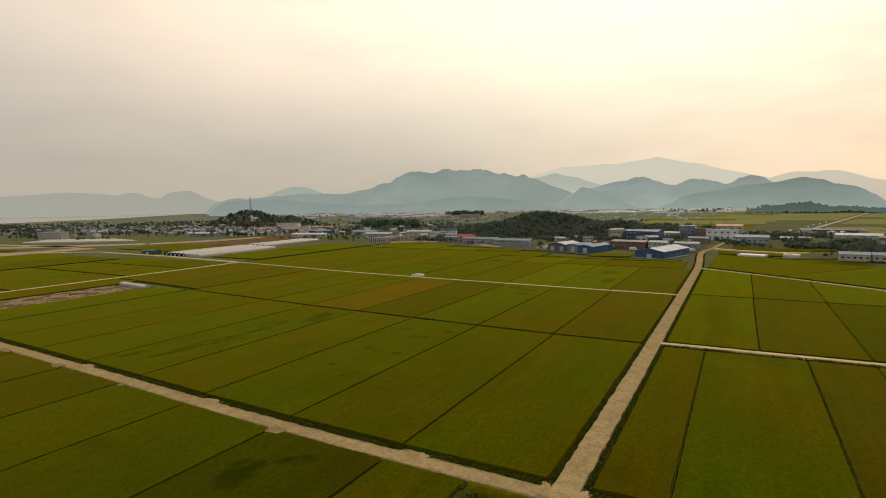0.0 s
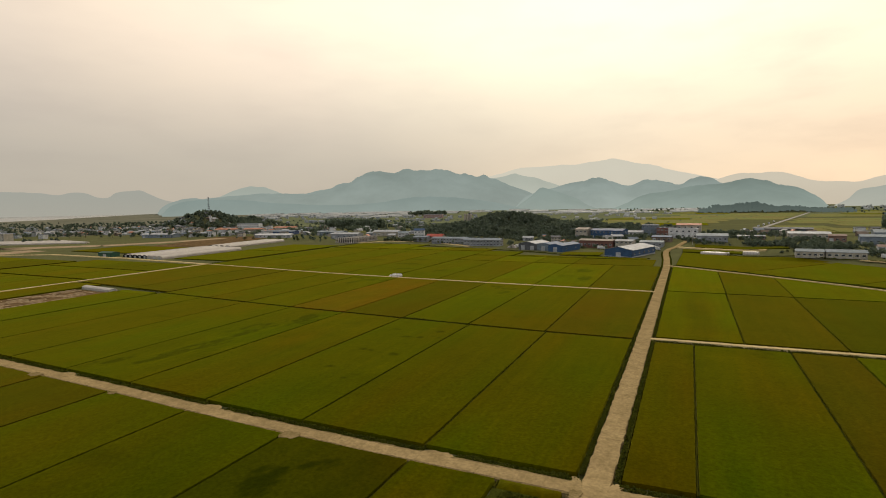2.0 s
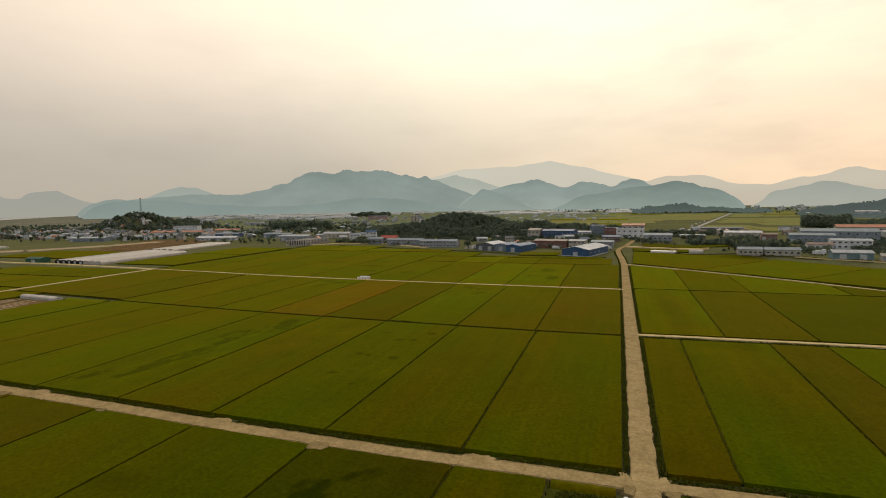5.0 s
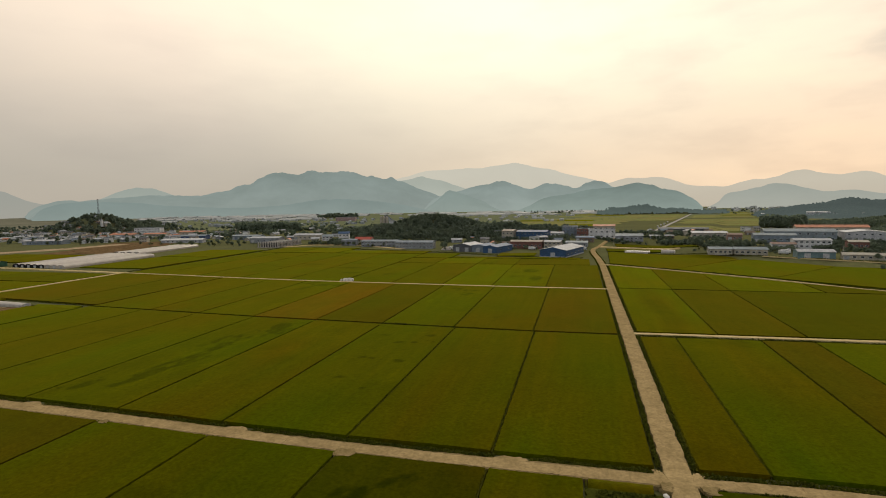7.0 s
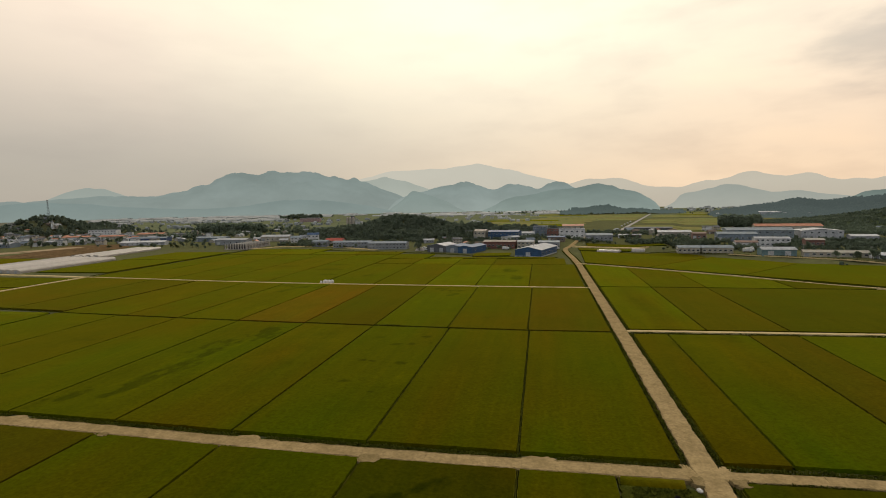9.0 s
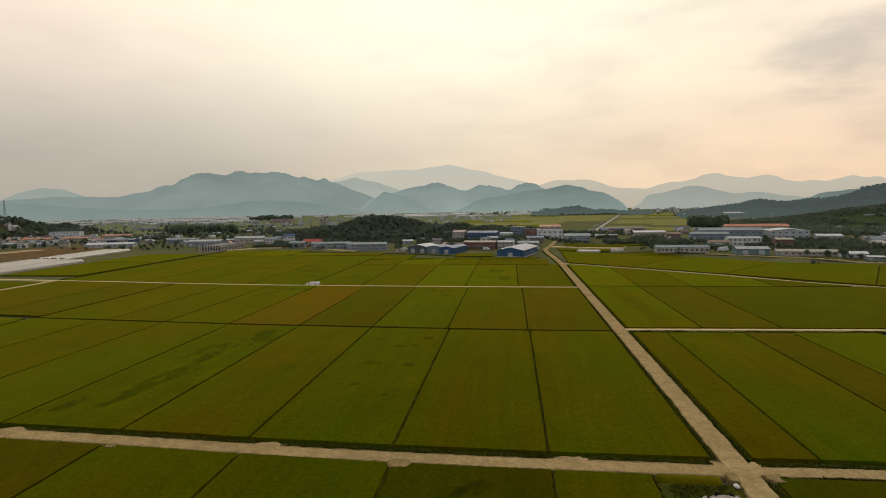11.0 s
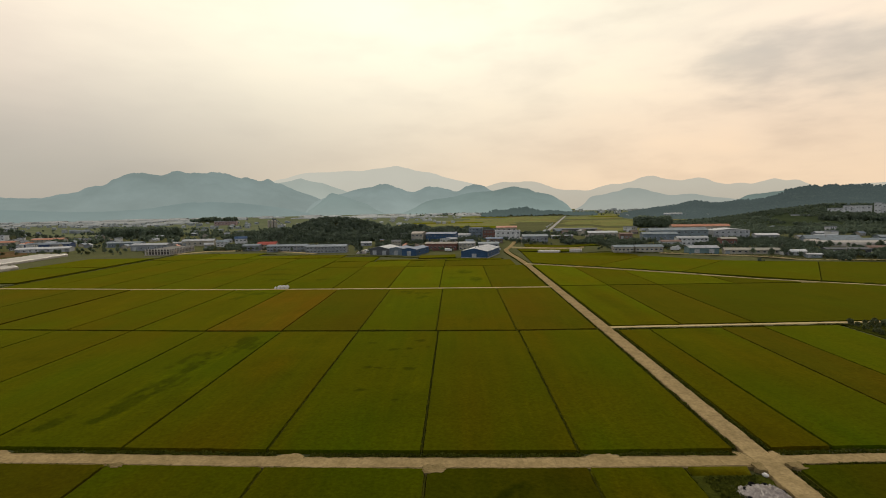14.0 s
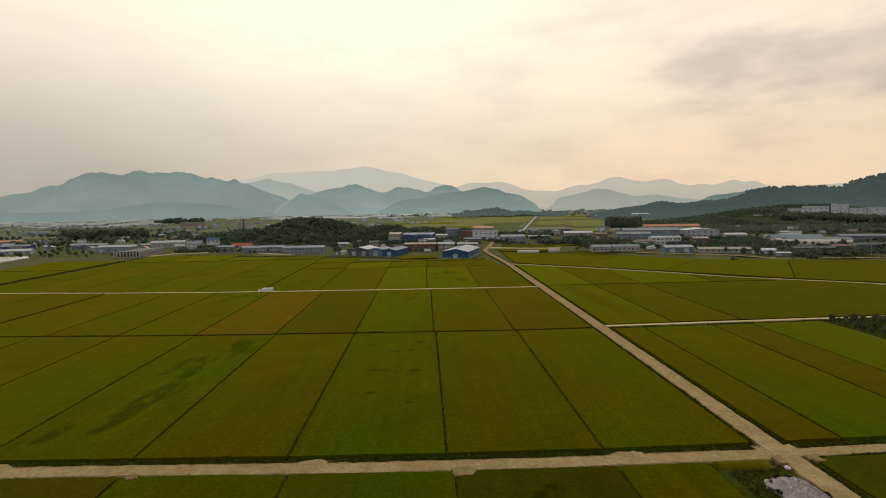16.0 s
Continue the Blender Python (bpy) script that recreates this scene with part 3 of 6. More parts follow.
# ---------------------------------------------------------------- roads
def strip_mesh(name, pts, width, z0, z1, mat, wobble=0.0, step=2.0, seed=0):
    """A band along a line of points, with uneven edges and a rim."""
    pts = [Vector((*p, 0)) for p in pts]
    line = []
    for a, b in zip(pts, pts[1:]):
        k = max(1, int((b - a).length / step))
        line += [a.lerp(b, i / k) for i in range(k)]
    line.append(pts[-1])
    r = random.Random(seed)
    v = []
    for i, p in enumerate(line):
        d = (line[min(i + 1, len(line) - 1)] - line[max(i - 1, 0)]).normalized()
        s = Vector((d.y, -d.x, 0))
        l, q = (width / 2 + r.uniform(-wobble, wobble) for _ in range(2))
        g = float(ground_z(p.x, p.y))
        v += [(*(p - s * (l + 0.1)).xy, z0 + g), (*(p - s * l).xy, z1 + g), (*(p + s * q).xy, z1 + g), (*(p + s * (q + 0.1)).xy, z0 + g)]
    n = len(line)
    return np_mesh(name, np.array(v), grid_faces(n, 4)[:, ::-1], mat)


def road(name, pts, width, label, z=0.42, wobble=0.12, shoulder=0.2, seed=0, mat=None):
    base = new(name, strip_mesh(name, pts, width + 2 * shoulder, -0.4, z - 0.06, mat or (GRAVEL if "farm" in label else CONCRETE_LANE), 0.2, 1.6, seed))
    tagged(base, label, "road", kind="structure")
    return base


def slabs(parent, pts, width, z, length=6.0, wobble=0.16, seed=0):
    """Cast concrete slabs along a road, a joint between each, uneven at the edges."""
    r = random.Random(seed)
    made = []
    for (ax, ay), (bx, by) in zip(pts, pts[1:]):
        a, b = Vector((ax, ay, 0)), Vector((bx, by, 0))
        d = (b - a).normalized()
        yaw = math.degrees(math.atan2(d.y, d.x))
        k = max(1, round((b - a).length / length))
        L = (b - a).length / k
        for i in range(k):
            if len(made) < 6:
                bm = bmesh.new()
                m = 14
                low, high = [], []
                for j in range(m + 1):
                    x = -L / 2 + 0.012 + (L - 0.024) * j / m
                    low.append((x, -width / 2 + r.uniform(-wobble, wobble)))
                    high.append((x, width / 2 + r.uniform(-wobble, wobble)))
                ring = low + high[::-1]
                topv = [bm.verts.new((x, y, 0)) for x, y in ring]
                botv = [bm.verts.new((x, y, -0.16)) for x, y in ring]
                bm.faces.new(topv)
                for p in range(len(ring)):
                    q = (p + 1) % len(ring)
                    bm.faces.new((topv[p], botv[p], botv[q], topv[q]))
                made.append((bm_mesh("slab", bm, CONCRETE_ROAD if width > 2.5 else CONCRETE_LANE), L))
            me, l0 = made[r.randrange(len(made))]
            ob = new("slab", me)
            c = a + d * L * (i + 0.5)
            ob.matrix_world = pose(c.x, c.y, z + r.uniform(-0.012, 0.012), 0, 0, yaw + r.choice((0, 180))) @ Matrix.Diagonal((L / l0, 1, 1, 1))
            ob.parent = parent


MAIN = ((2.0, -130), (2.0, -2.6), (2.1, 60), (1.9, 140), (1.7, 215), (1.5, 300), (0.0, 345), (-2.2, 385), (-3.0, 415), (-1.5, 440), (4.5, 458), (14, 492), (25, 537))


def cross_y(x):
    """The middle of the cross track, which bends a little."""
    return float(np.interp(x, (-330, -172, -120, -75, -40, 0, 20, 160), (3.2, -0.4, -1.8, -3.7, -4.2, -3.7, -2.8, -2.4)))


def lane_y(x):
    """The middle of the narrow lane across the paddies, which swings north towards the west."""
    return float(np.interp(x, (-345, -327, -272, -230, -184, -150, -100, -50, 0), (214.5, 213.5, 207.5, 202.2, 197.8, 195.9, 194.0, 192.5, 192.0)))


def ditch_y(x):
    """The ditch between the first and the second row of paddies."""
    return float(np.interp(x, (-331, -237, -157, -128, -90, -57, -29, 0), (113.5, 104.6, 98.3, 96.9, 95.4, 94.2, 93.5, 94.2)))


def lane_east_y(x):
    return float(np.interp(x, (4, 40, 80, 190), (96.8, 98.3, 100.0, 103.0)))


def askew_y(x):
    """The lane that runs askew east of the main road."""
    return float(np.interp(x, (1, 25, 51, 87, 122, 160, 260), (306, 289.5, 270.5, 243, 210.5, 187, 121)))


def along(line, xs, off=0.0):
    return tuple((x, line(x) + off) for x in xs)


CROSS_L = tuple((x, cross_y(x)) for x in (-330, -172, -120, -75, -40, 0))
CROSS_R = tuple((x, cross_y(x)) for x in (4, 20, 160))
ROADS = []
ROADS.append((road("road_main", MAIN, 3.9, "pale concrete farm road between rice paddies", 0.45, seed=1, mat=CONCRETE_ROAD), MAIN[:10], 4.1, 0.45))
ROADS.append((road("road_cross", CROSS_L, 3.6, "pale concrete farm track crossing the paddies", 0.42, shoulder=0.35, seed=2), CROSS_L, 3.3, 0.42))
ROADS.append((road("road_cross_east", CROSS_R, 2.8, "pale concrete farm track between green paddies", 0.42, seed=3), CROSS_R, 2.9, 0.42))
LANE_N = along(lane_y, (-327, -272, -230, -184, -150, -100, -50, 0))
ROADS.append((road("road_lane_north", LANE_N, 1.8, "narrow concrete lane across the paddies", 0.66, shoulder=0.05, seed=4), LANE_N, 1.7, 0.66))
LANE_E = along(lane_east_y, (4, 40, 80, 190))
ROADS.append((road("road_lane_east", LANE_E, 2.0, "narrow concrete lane with a ditch along it", 0.6, shoulder=0.05, seed=5), LANE_E, 2.1, 0.6))
LANE_D = along(askew_y, (1, 25, 51, 87, 122, 160, 260))
ROADS.append((road("road_lane_diagonal", LANE_D, 1.4, "narrow concrete lane running askew between paddies", 0.7, shoulder=0.05, seed=6), LANE_D, 1.5, 0.7))
LANE_W = ((-329, -60), (-328, 213.5))
road("road_lane_west", LANE_W, 2.6, "pale dirt lane beside brown paddies", 0.8, seed=7)
road("road_lane_greenhouse", ((-328, 213.5), (-358, 217.5), (-397, 221), (-440, 226), (-560, 229), (-700, 152)), 3.0, "pale lane past the long greenhouses", 0.6, seed=8)
road("road_far", ((25, 537), (60, 650), (103, 799), (359, 1898), (420, 2150)), 5.0, "straight pale road over the far plain", 0.3, 0.3, 0.3, seed=9, mat=COLUMN)
road("road_works", ((120, 356), (208, 302), (278, 287), (420, 235)), 3.4, "pale lane along the edge of the works", 0.36, seed=10)
road("road_pillars", ((-338, 440), (-318, 470), (-262, 474), (-190, 424)), 5.0, "pale gravel yard track by unfinished columns", 0.36, seed=11)


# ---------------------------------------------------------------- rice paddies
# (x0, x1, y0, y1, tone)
# Tone P has distance haze put into its colour.
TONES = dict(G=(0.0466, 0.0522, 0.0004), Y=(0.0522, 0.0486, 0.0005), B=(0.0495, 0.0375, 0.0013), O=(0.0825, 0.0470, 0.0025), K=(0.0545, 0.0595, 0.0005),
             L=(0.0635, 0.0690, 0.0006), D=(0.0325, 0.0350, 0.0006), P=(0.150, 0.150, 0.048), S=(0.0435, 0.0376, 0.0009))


def paddy(x0, x1, y0, y1, tone, step=0.9, shear=0.0, shear0=0.0, top=0.6, lodged=(), band=(), corners=None):
    """One paddy of rice: a thick uneven canopy with ragged, rounded rims. shear0, shear: how far y0 and y1 lean at x1. lodged: beaten-down streaks (x, y, half width, half length, lean). band: riper stretches (x, half width, how ripe). corners: the four corners of a field that lies askew."""
    nx, ny = max(3, int((x1 - x0) / step)), max(3, int((y1 - y0) / step))
    lu, lw = np.linspace(0, 1, nx), np.linspace(0, 1, ny)
    lu[1], lu[-2], lw[1], lw[-2] = 0.14 / (x1 - x0), 1 - 0.14 / (x1 - x0), 0.14 / (y1 - y0), 1 - 0.14 / (y1 - y0)
    u, w = np.meshgrid(lu, lw, indexing="ij")
    x, y = x0 + (x1 - x0) * u, (y0 + shear0 * u) * (1 - w) + (y1 + shear * u) * w
    if corners:
        (ax, ay), (bx, by), (cx, cy), (dx, dy) = corners
        x = (ax * (1 - u) + bx * u) * (1 - w) + (dx * (1 - u) + cx * u) * w
        y = (ay * (1 - u) + by * u) * (1 - w) + (dy * (1 - u) + cy * u) * w
    seed = int(abs(x0 * 3 + y0 * 7)) + 1
    e = min(step * 0.45, 0.4)
    jx, jy = rng.uniform(-e, e, x.shape) * 0.6, rng.uniform(-e, e, y.shape) * 0.6
    for k in (0, 1, -2, -1):
        jx[k] *= 0.3
        jy[:, k] *= 0.3
    jx[0], jx[-1], jy[:, 0], jy[:, -1] = jx[1], jx[-2], jy[:, 1], jy[:, -2]
    x, y = x + jx, y + jy
    z = top + 0.014 * rng.standard_normal(x.shape) + 0.04 * smooth_noise(x, y, 14.0, seed)
    z = z + ground_z(x, y)
    low = ground_z(x, y).min() - 0.3
    z[0], z[-1], z[:, 0], z[:, -1] = (np.minimum(r, low) for r in (z[0], z[-1], z[:, 0], z[:, -1]))
    # the canopy is smooth, its rim a strip of its own
    faces = grid_faces(nx, ny).reshape(nx - 1, ny - 1, 4)
    inside = np.zeros((nx - 1, ny - 1), bool)
    inside[1:-1, 1:-1] = True
    skirt, back = np.unique(faces[~inside], return_inverse=True)
    verts = np.stack([x, y, z], -1).reshape(-1, 3)
    faces = np.concatenate([faces[inside], back.reshape(-1, 4) + len(verts)])
    ob = new("rice_paddy", np_mesh("rice_paddy", np.concatenate([verts, verts[skirt]]), faces, RICE if tone != "P" else HAZED_RICE, True))
    # how far the crop is beaten down or weedy (dark), or thin and yellow (pale)
    worn = 0.65 * smooth_noise(x, y, 9.0, seed + 4) * smooth_noise(x, y, 30.0, seed + 6)
    fleck = smooth_noise(x, y, 2.3, seed + 8) * (0.6 + 0.4 * smooth_noise(x, y, 24.0, seed + 9))
    worn = worn + np.clip(fleck - 0.42, 0, 1) * (1.2 if step > 1.2 else 0.9)
    for i, (lx, ly, hw, hl, lean) in enumerate(lodged):
        dx, dy = x - lx - lean * (y - ly), y - ly
        edge = 1.3 - (dx / hw) ** 2 / 1.6 - (dy / hl) ** 2
        spot = np.clip(edge + 1.1 * smooth_noise(x, y / 2.5, 1.9, seed + i) + 0.9 * smooth_noise(x, y / 1.6, 1.1, seed + 9 + i), 0, 1)
        rim = np.clip(0.6 - np.abs(edge + 0.25), 0, 1) * np.clip(smooth_noise(x, y / 3, 1.4, seed + 30 + i) - 0.1, 0, 1)
        worn = worn + spot * (0.95 if i % 3 else -0.6) - rim * 1.1
    ripe = 0.4 * smooth_noise(x, y / 6, 8.0, seed + 21) + 0.4 * smooth_noise(x, y, 27.0, seed + 22)
    for bx, hw, much in band:
        middle = much * np.exp(-((x - bx + 2.0 * smooth_noise(x, y, 20.0, seed)) / hw) ** 4)
        ripe = ripe + 0.45 * middle
        worn = worn + 0.42 * middle
    att = ob.data.attributes.new("worn", "FLOAT", "POINT")
    att.data.foreach_set("value", np.asarray(worn, np.float32).ravel()[np.r_[0:worn.size, skirt]])
    att = ob.data.attributes.new("ripe", "FLOAT", "POINT")
    att.data.foreach_set("value", np.asarray(np.clip(ripe, -1, 1), np.float32).ravel()[np.r_[0:worn.size, skirt]])
    base = TONES[tone]
    k = random.uniform(0.93, 1.07)
    ob.color = (base[0] * k, base[1] * k * random.uniform(0.98, 1.03), base[2] * k, 1)
    words = dict(G="green ripening rice paddy with a ragged rim", Y="olive yellow ripening rice paddy", B="brownish ripe rice paddy",
                 O="orange-brown ripe rice paddy", L="bright green rice paddy", K="fresh yellow-green rice paddy", D="dark green rice paddy", P="pale yellow-green far rice paddy",
                 S="dull brown ripe rice paddy")
    if step < 3:
        edges = (((x0 - 0.2, y0), (x0 - 0.2, y1)), ((x0, y1 + 0.3), (x1, y1 + shear + 0.3)))
        if corners:
            edges = ((corners[0], corners[3]), (corners[3], corners[2]))
        for a, b in edges:
            part("bund", strip_mesh("bund", (a, b), 0.24, -0.3, 0.3, BUND, 0.06, 1.5, seed), BUND, ob)
    return tagged(ob, words[tone] + (" with beaten-down streaks" if lodged else ""), "rice paddy", "rice paddies")


def row(cuts, tones, y0, y1, gap=0.2, **more):
    """Paddies side by side; y0 and y1 are numbers or lines that a road or ditch follows."""
    for a, b, tone in zip(cuts, cuts[1:], tones):
        l, h = min(a, b), max(a, b)
        low, high, lean = y0, y1, dict(more)
        if callable(y0):
            low, lean["shear0"] = y0(l), y0(h) - y0(l)
        if callable(y1):
            high, lean["shear"] = y1(l), y1(h) - y1(l)
        paddy(l + gap, h - gap, low, high, tone, **lean)


def beside(line, off):
    return lambda x: line(x) + off


NORTH_SIDE, SOUTH_SIDE = beside(cross_y, 4.3), beside(cross_y, -2.2)
BELOW_DITCH, ABOVE_DITCH = beside(ditch_y, -0.8), beside(ditch_y, 0.9)
BELOW_LANE, ABOVE_LANE = beside(lane_y, -1.5), beside(lane_y, 1.5)


def mid_bank(x):
    return float(np.interp(x, (-152, -84, -30, 0), (299, 296, 296.5, 298)))


STREAKS = ((-132, 40, 1.0, 24, 0.06), (-128.6, 24, 2.0, 9, 0.1), (-127, 41, 2.8, 9, 0.1), (-124.3, 44, 0.9, 18, 0.1), (-128, 54, 2.4, 7, 0.1), (-127.6, 67, 2.6, 9, 0.1), (-124, 66, 0.8, 16, 0.1), (-120.5, 76, 4.0, 6, 0.1),
           (-131, 33, 1.2, 10, 0.1), (-130, 50, 0.8, 20, 0.08), (-134, 60, 1.4, 8, 0.05), (-139, 14, 2.2, 8, 0.1), (-126, 18, 0.8, 12, 0.1), (-123, 84, 3, 5, 0))
TUFTS = ((-85, 50, 0.5, 3, 0), (-72, 70, 1.6, 1.4, 0), (-66, 62, 1.8, 1.5, 0), (-78, 60, 1.3, 1.2, 0), (-70, 50, 1.2, 1.0, 0), (-64, 80, 1.6, 1.8, 0), (-69, 84, 2.0, 1.6, 0), (-62, 73, 1.4, 1.2, 0), (-80, 78, 1.6, 1.2, 0), (-84, 88, 1.5, 1.5, 0), (-75, 33, 1.5, 1.5, 0), (-66, 26, 1.6, 1.2, 0), (-85, 10, 0.5, 2, 0), (-77.4, 51.3, 1.5, 1.4, 0), (-73.5, 51, 1.2, 1.2, 0), (-62, 40, 0.5, 3, 0), (-65, 50, 1.5, 1.5, 0), (-67, 70.5, 1.7, 1.4, 0))
row((-1.2, -29.4), "Y", NORTH_SIDE, BELOW_DITCH)
row((-29.4, -58.2), "Y", NORTH_SIDE, BELOW_DITCH)
row((-58.2, -87.3), "G", NORTH_SIDE, BELOW_DITCH, step=0.7, lodged=TUFTS)
row((-87.3, -115.6), "Y", NORTH_SIDE, BELOW_DITCH, gap=0.18)
row((-115.6, -144.4), "G", NORTH_SIDE, BELOW_DITCH, step=0.6, lodged=STREAKS)
row((-144.4, -173.5, -204, -237), "GYG", NORTH_SIDE, BELOW_DITCH, gap=0.17)
row((-238, -268), "G", NORTH_SIDE, 99)
row((-1.2, -30.0, -59), "BY", ABOVE_DITCH, BELOW_LANE, step=1.1)
row((-59, -87.4), "G", ABOVE_DITCH, BELOW_LANE, step=1.1, lodged=((-65, 115, 1, 5, 0), (-70, 177, 5, 4, 0), (-78, 182, 4, 3, 0), (-82, 145, 1, 3, 0), (-68, 166, 3, 4, 0)))
row((-87.4, -116.2, -145.2), "SO", ABOVE_DITCH, BELOW_LANE, step=1.1)
row((-145.2, -173.7), "G", ABOVE_DITCH, BELOW_LANE, step=1.1, lodged=((-150, 115, 1, 5, 0), (-155, 182, 6, 6, 0), (-162, 170, 3, 8, 0), (-150, 126, 1, 4, 0), (-166, 187, 5, 5, 0)))
row((-173.7, -200.8, -236), "YY", ABOVE_DITCH, BELOW_LANE, step=1.1)
row((-237, -270, -326), "SB", beside(ditch_y, 3.5), BELOW_LANE, step=1.4)
row((-2.0, -31.9, -61, -89.2, -120.4, -152.5), "SLLYG", ABOVE_LANE, mid_bank, step=1.4, lodged=((-100, 205, 1, 2, 0), (-45, 262, 4, 8, 0), (-40, 227, 3, 9, 0), (-20, 262, 1, 4, 0), (-135, 232, 4, 7, 0)))
row((-153, -190, -226, -262, -298, -326), "GYGYG", ABOVE_LANE, 372, step=2.0, lodged=((-200, 300, 1, 3, 0), (-172, 262, 10, 5, 0), (-180, 290, 8, 4, 0), (-240, 320, 1, 3, 0), (-215, 280, 7, 6, 0), (-165, 235, 6, 4, 0)))
row((-7, -60.5, -89, -122, -152), "SGLY", beside(mid_bank, 1.6), 336, step=1.6, shear=4)
row((-52, -84), "K", 360, 384, step=1.8, shear=6, shear0=4)
row((-14, -60, -118), "GY", 340, 352, step=1.8, shear=-3)
row((-120, -153), "G", 340, 378, step=1.8)
row((-154, -196, -240), "YL", 375, 402, step=2.0)
row((-241, -285, -327), "LG", 375, 432, step=2.0)
# west of the lane
for i, (y0, y1, tones) in enumerate(((60, 122, "YGY"), (125, 166, "GYG"), (168, 208, "DDG"))):
    row((-332, -368, -406, -456), tones, y0, y1, step=2.2)
row((-334, -396), "G", 238, 322, step=2.2)
row((-335, -398), "K", 324, 397, step=2.2)
row((-462, -520, -600), "DG", 40, 195, step=3)
row((-332, -371, -436), "YG", -40, 57, step=2.5)
row((-300, -327), "Y", -40, 113, step=2)
row((-241, -268), "L", 99.5, 104, step=1.5)
# east of the main road
row((5.4, 16.7), "Y", NORTH_SIDE, beside(lane_east_y, -4.4), gap=0.17)
row((16.7, 42.2), "G", NORTH_SIDE, beside(lane_east_y, -4.4), gap=0.18)
row((42.2, 57.6), "B", NORTH_SIDE, beside(lane_east_y, -4.2), gap=0.18)
row((57.6, 85), "K", NORTH_SIDE, beside(lane_east_y, -4.2), gap=0.18)
row((5.2, 31), "L", beside(lane_east_y, 2.8), 194.8, step=1.1, band=((18, 5.5, 1.0),))
row((31, 58), "S", beside(lane_east_y, 2.8), 194.8, step=1.2)
row((58, 175), "D", beside(lane_east_y, 2.8), 194.8, step=1.4)
row((5.2, 31.3), "L", 196.6, beside(askew_y, -3.4), step=1.3)
row((31.3, 58.3), "Y", 196.6, beside(askew_y, -3.4), step=1.3)
row((58.3, 100), "L", 196.6, beside(askew_y, -3.4), step=1.5)
row((100.3, 136), "D", 196.6, beside(askew_y, -3.4), step=1.5)
row((176, 240), "D", 106, beside(askew_y, -3.4), step=2.5)
for tone, corners in (("Y", ((7, 312), (45, 282), (105.8, 352.6), (10, 406))), ("K", ((45.2, 281.7), (93, 247), (149.8, 309.6), (106.2, 352.3))),
                      ("G", ((93.2, 246.7), (150, 202), (209, 293.4), (150.1, 309.3))), ("D", ((150.2, 201.7), (215, 160), (297, 272), (209.3, 293.1))),
                      ("G", ((215.2, 159.7), (300, 108), (397, 233), (297.3, 271.7)))):
    paddy(corners[0][0], corners[1][0], corners[0][1], corners[3][1], tone, step=2.0, corners=corners)
row((20, 92), "D", 455, 470, step=2, shear0=-17, shear=-17)
row((10, 64), "D", 414, 440, step=2, shear0=-10, shear=-16)
# south of the cross track
row((-0.9, -12.6), "Y", -70, -20)
row((-2.2, -12.8), "Y", -8.2, SOUTH_SIDE)
row((-0.9, -29.2, -57, -85.6, -114.2, -143.2, -175, -210, -250, -298), "YGDYGSYGB", -132, -71.2, step=1.8)
row((5.6, 40, 80, 120), "GDY", -132, -61.2, step=1.8)
row((-13.0, -29.2), "Y", -70, SOUTH_SIDE)
row((-29.2, -57.0), "D", -70, SOUTH_SIDE, lodged=((-30.5, -20, 0.6, 6, 0), (-44, -14, 3.2, 3.0, 0), (-48, -22, 3, 5, 0)))
row((-57.0, -85.6), "G", -70, SOUTH_SIDE)
row((-85.6, -114.2), "G", -70, SOUTH_SIDE, gap=0.18)
row((-114.2, -143.2), "S", -70, SOUTH_SIDE)
row((-143.2, -175, -210, -250, -298), "BSYG", -70, SOUTH_SIDE, step=1.4)
row((5.6, 40), "D", -60, SOUTH_SIDE)
row((40, 80, 120), "GY", -60, SOUTH_SIDE, step=1.5)
row((88, 125, 160), "DG", NORTH_SIDE, 66, step=1.6)


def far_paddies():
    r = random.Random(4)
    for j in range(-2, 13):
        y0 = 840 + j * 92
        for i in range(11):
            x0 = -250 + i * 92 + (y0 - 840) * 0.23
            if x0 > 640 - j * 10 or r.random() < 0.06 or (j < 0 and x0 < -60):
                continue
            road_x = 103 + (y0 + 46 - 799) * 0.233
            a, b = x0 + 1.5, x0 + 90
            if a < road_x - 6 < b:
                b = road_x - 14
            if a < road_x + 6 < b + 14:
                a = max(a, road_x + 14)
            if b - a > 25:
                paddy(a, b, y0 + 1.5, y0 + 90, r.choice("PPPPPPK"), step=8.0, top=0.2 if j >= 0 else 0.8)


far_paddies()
tagged(part("mud_strip", np_mesh("mud_strip", *(lambda x, y: (np.stack([x, y, 0.06 + 0.05 * rng.standard_normal(x.shape)], -1).reshape(-1, 3), grid_faces(30, 60)))(
    *np.meshgrid(np.linspace(-299, -270, 30), np.linspace(26, 97, 60), indexing="ij")), MUD), MUD, None), "bare wet muddy plot with straw lines", "bare plot", kind="structure")
mud = bpy.data.objects["mud_strip"]
r_mud = random.Random(12)
for k in range(9):
    y_ = 27.0
    while y_ < 90:
        long_ = r_mud.uniform(6, 22)
        x_ = -297.5 + k * 3.2 + r_mud.uniform(-0.4, 0.4)
        part("straw_line", strip_mesh("straw_line", ((x_, y_), (x_ + 0.3, min(96, y_ + long_))), 0.7, 0.0, 0.24, SOIL, 0.25, 1.5, k), SOIL, mud)
        y_ += long_ + r_mud.uniform(2, 12)
row((-480, -540, -585), "BS", 262, 330, step=3)
row((-660, -720, -790), "BS", 60, 168, step=3)
row((-680, -760), "B", 182, 205, step=3)
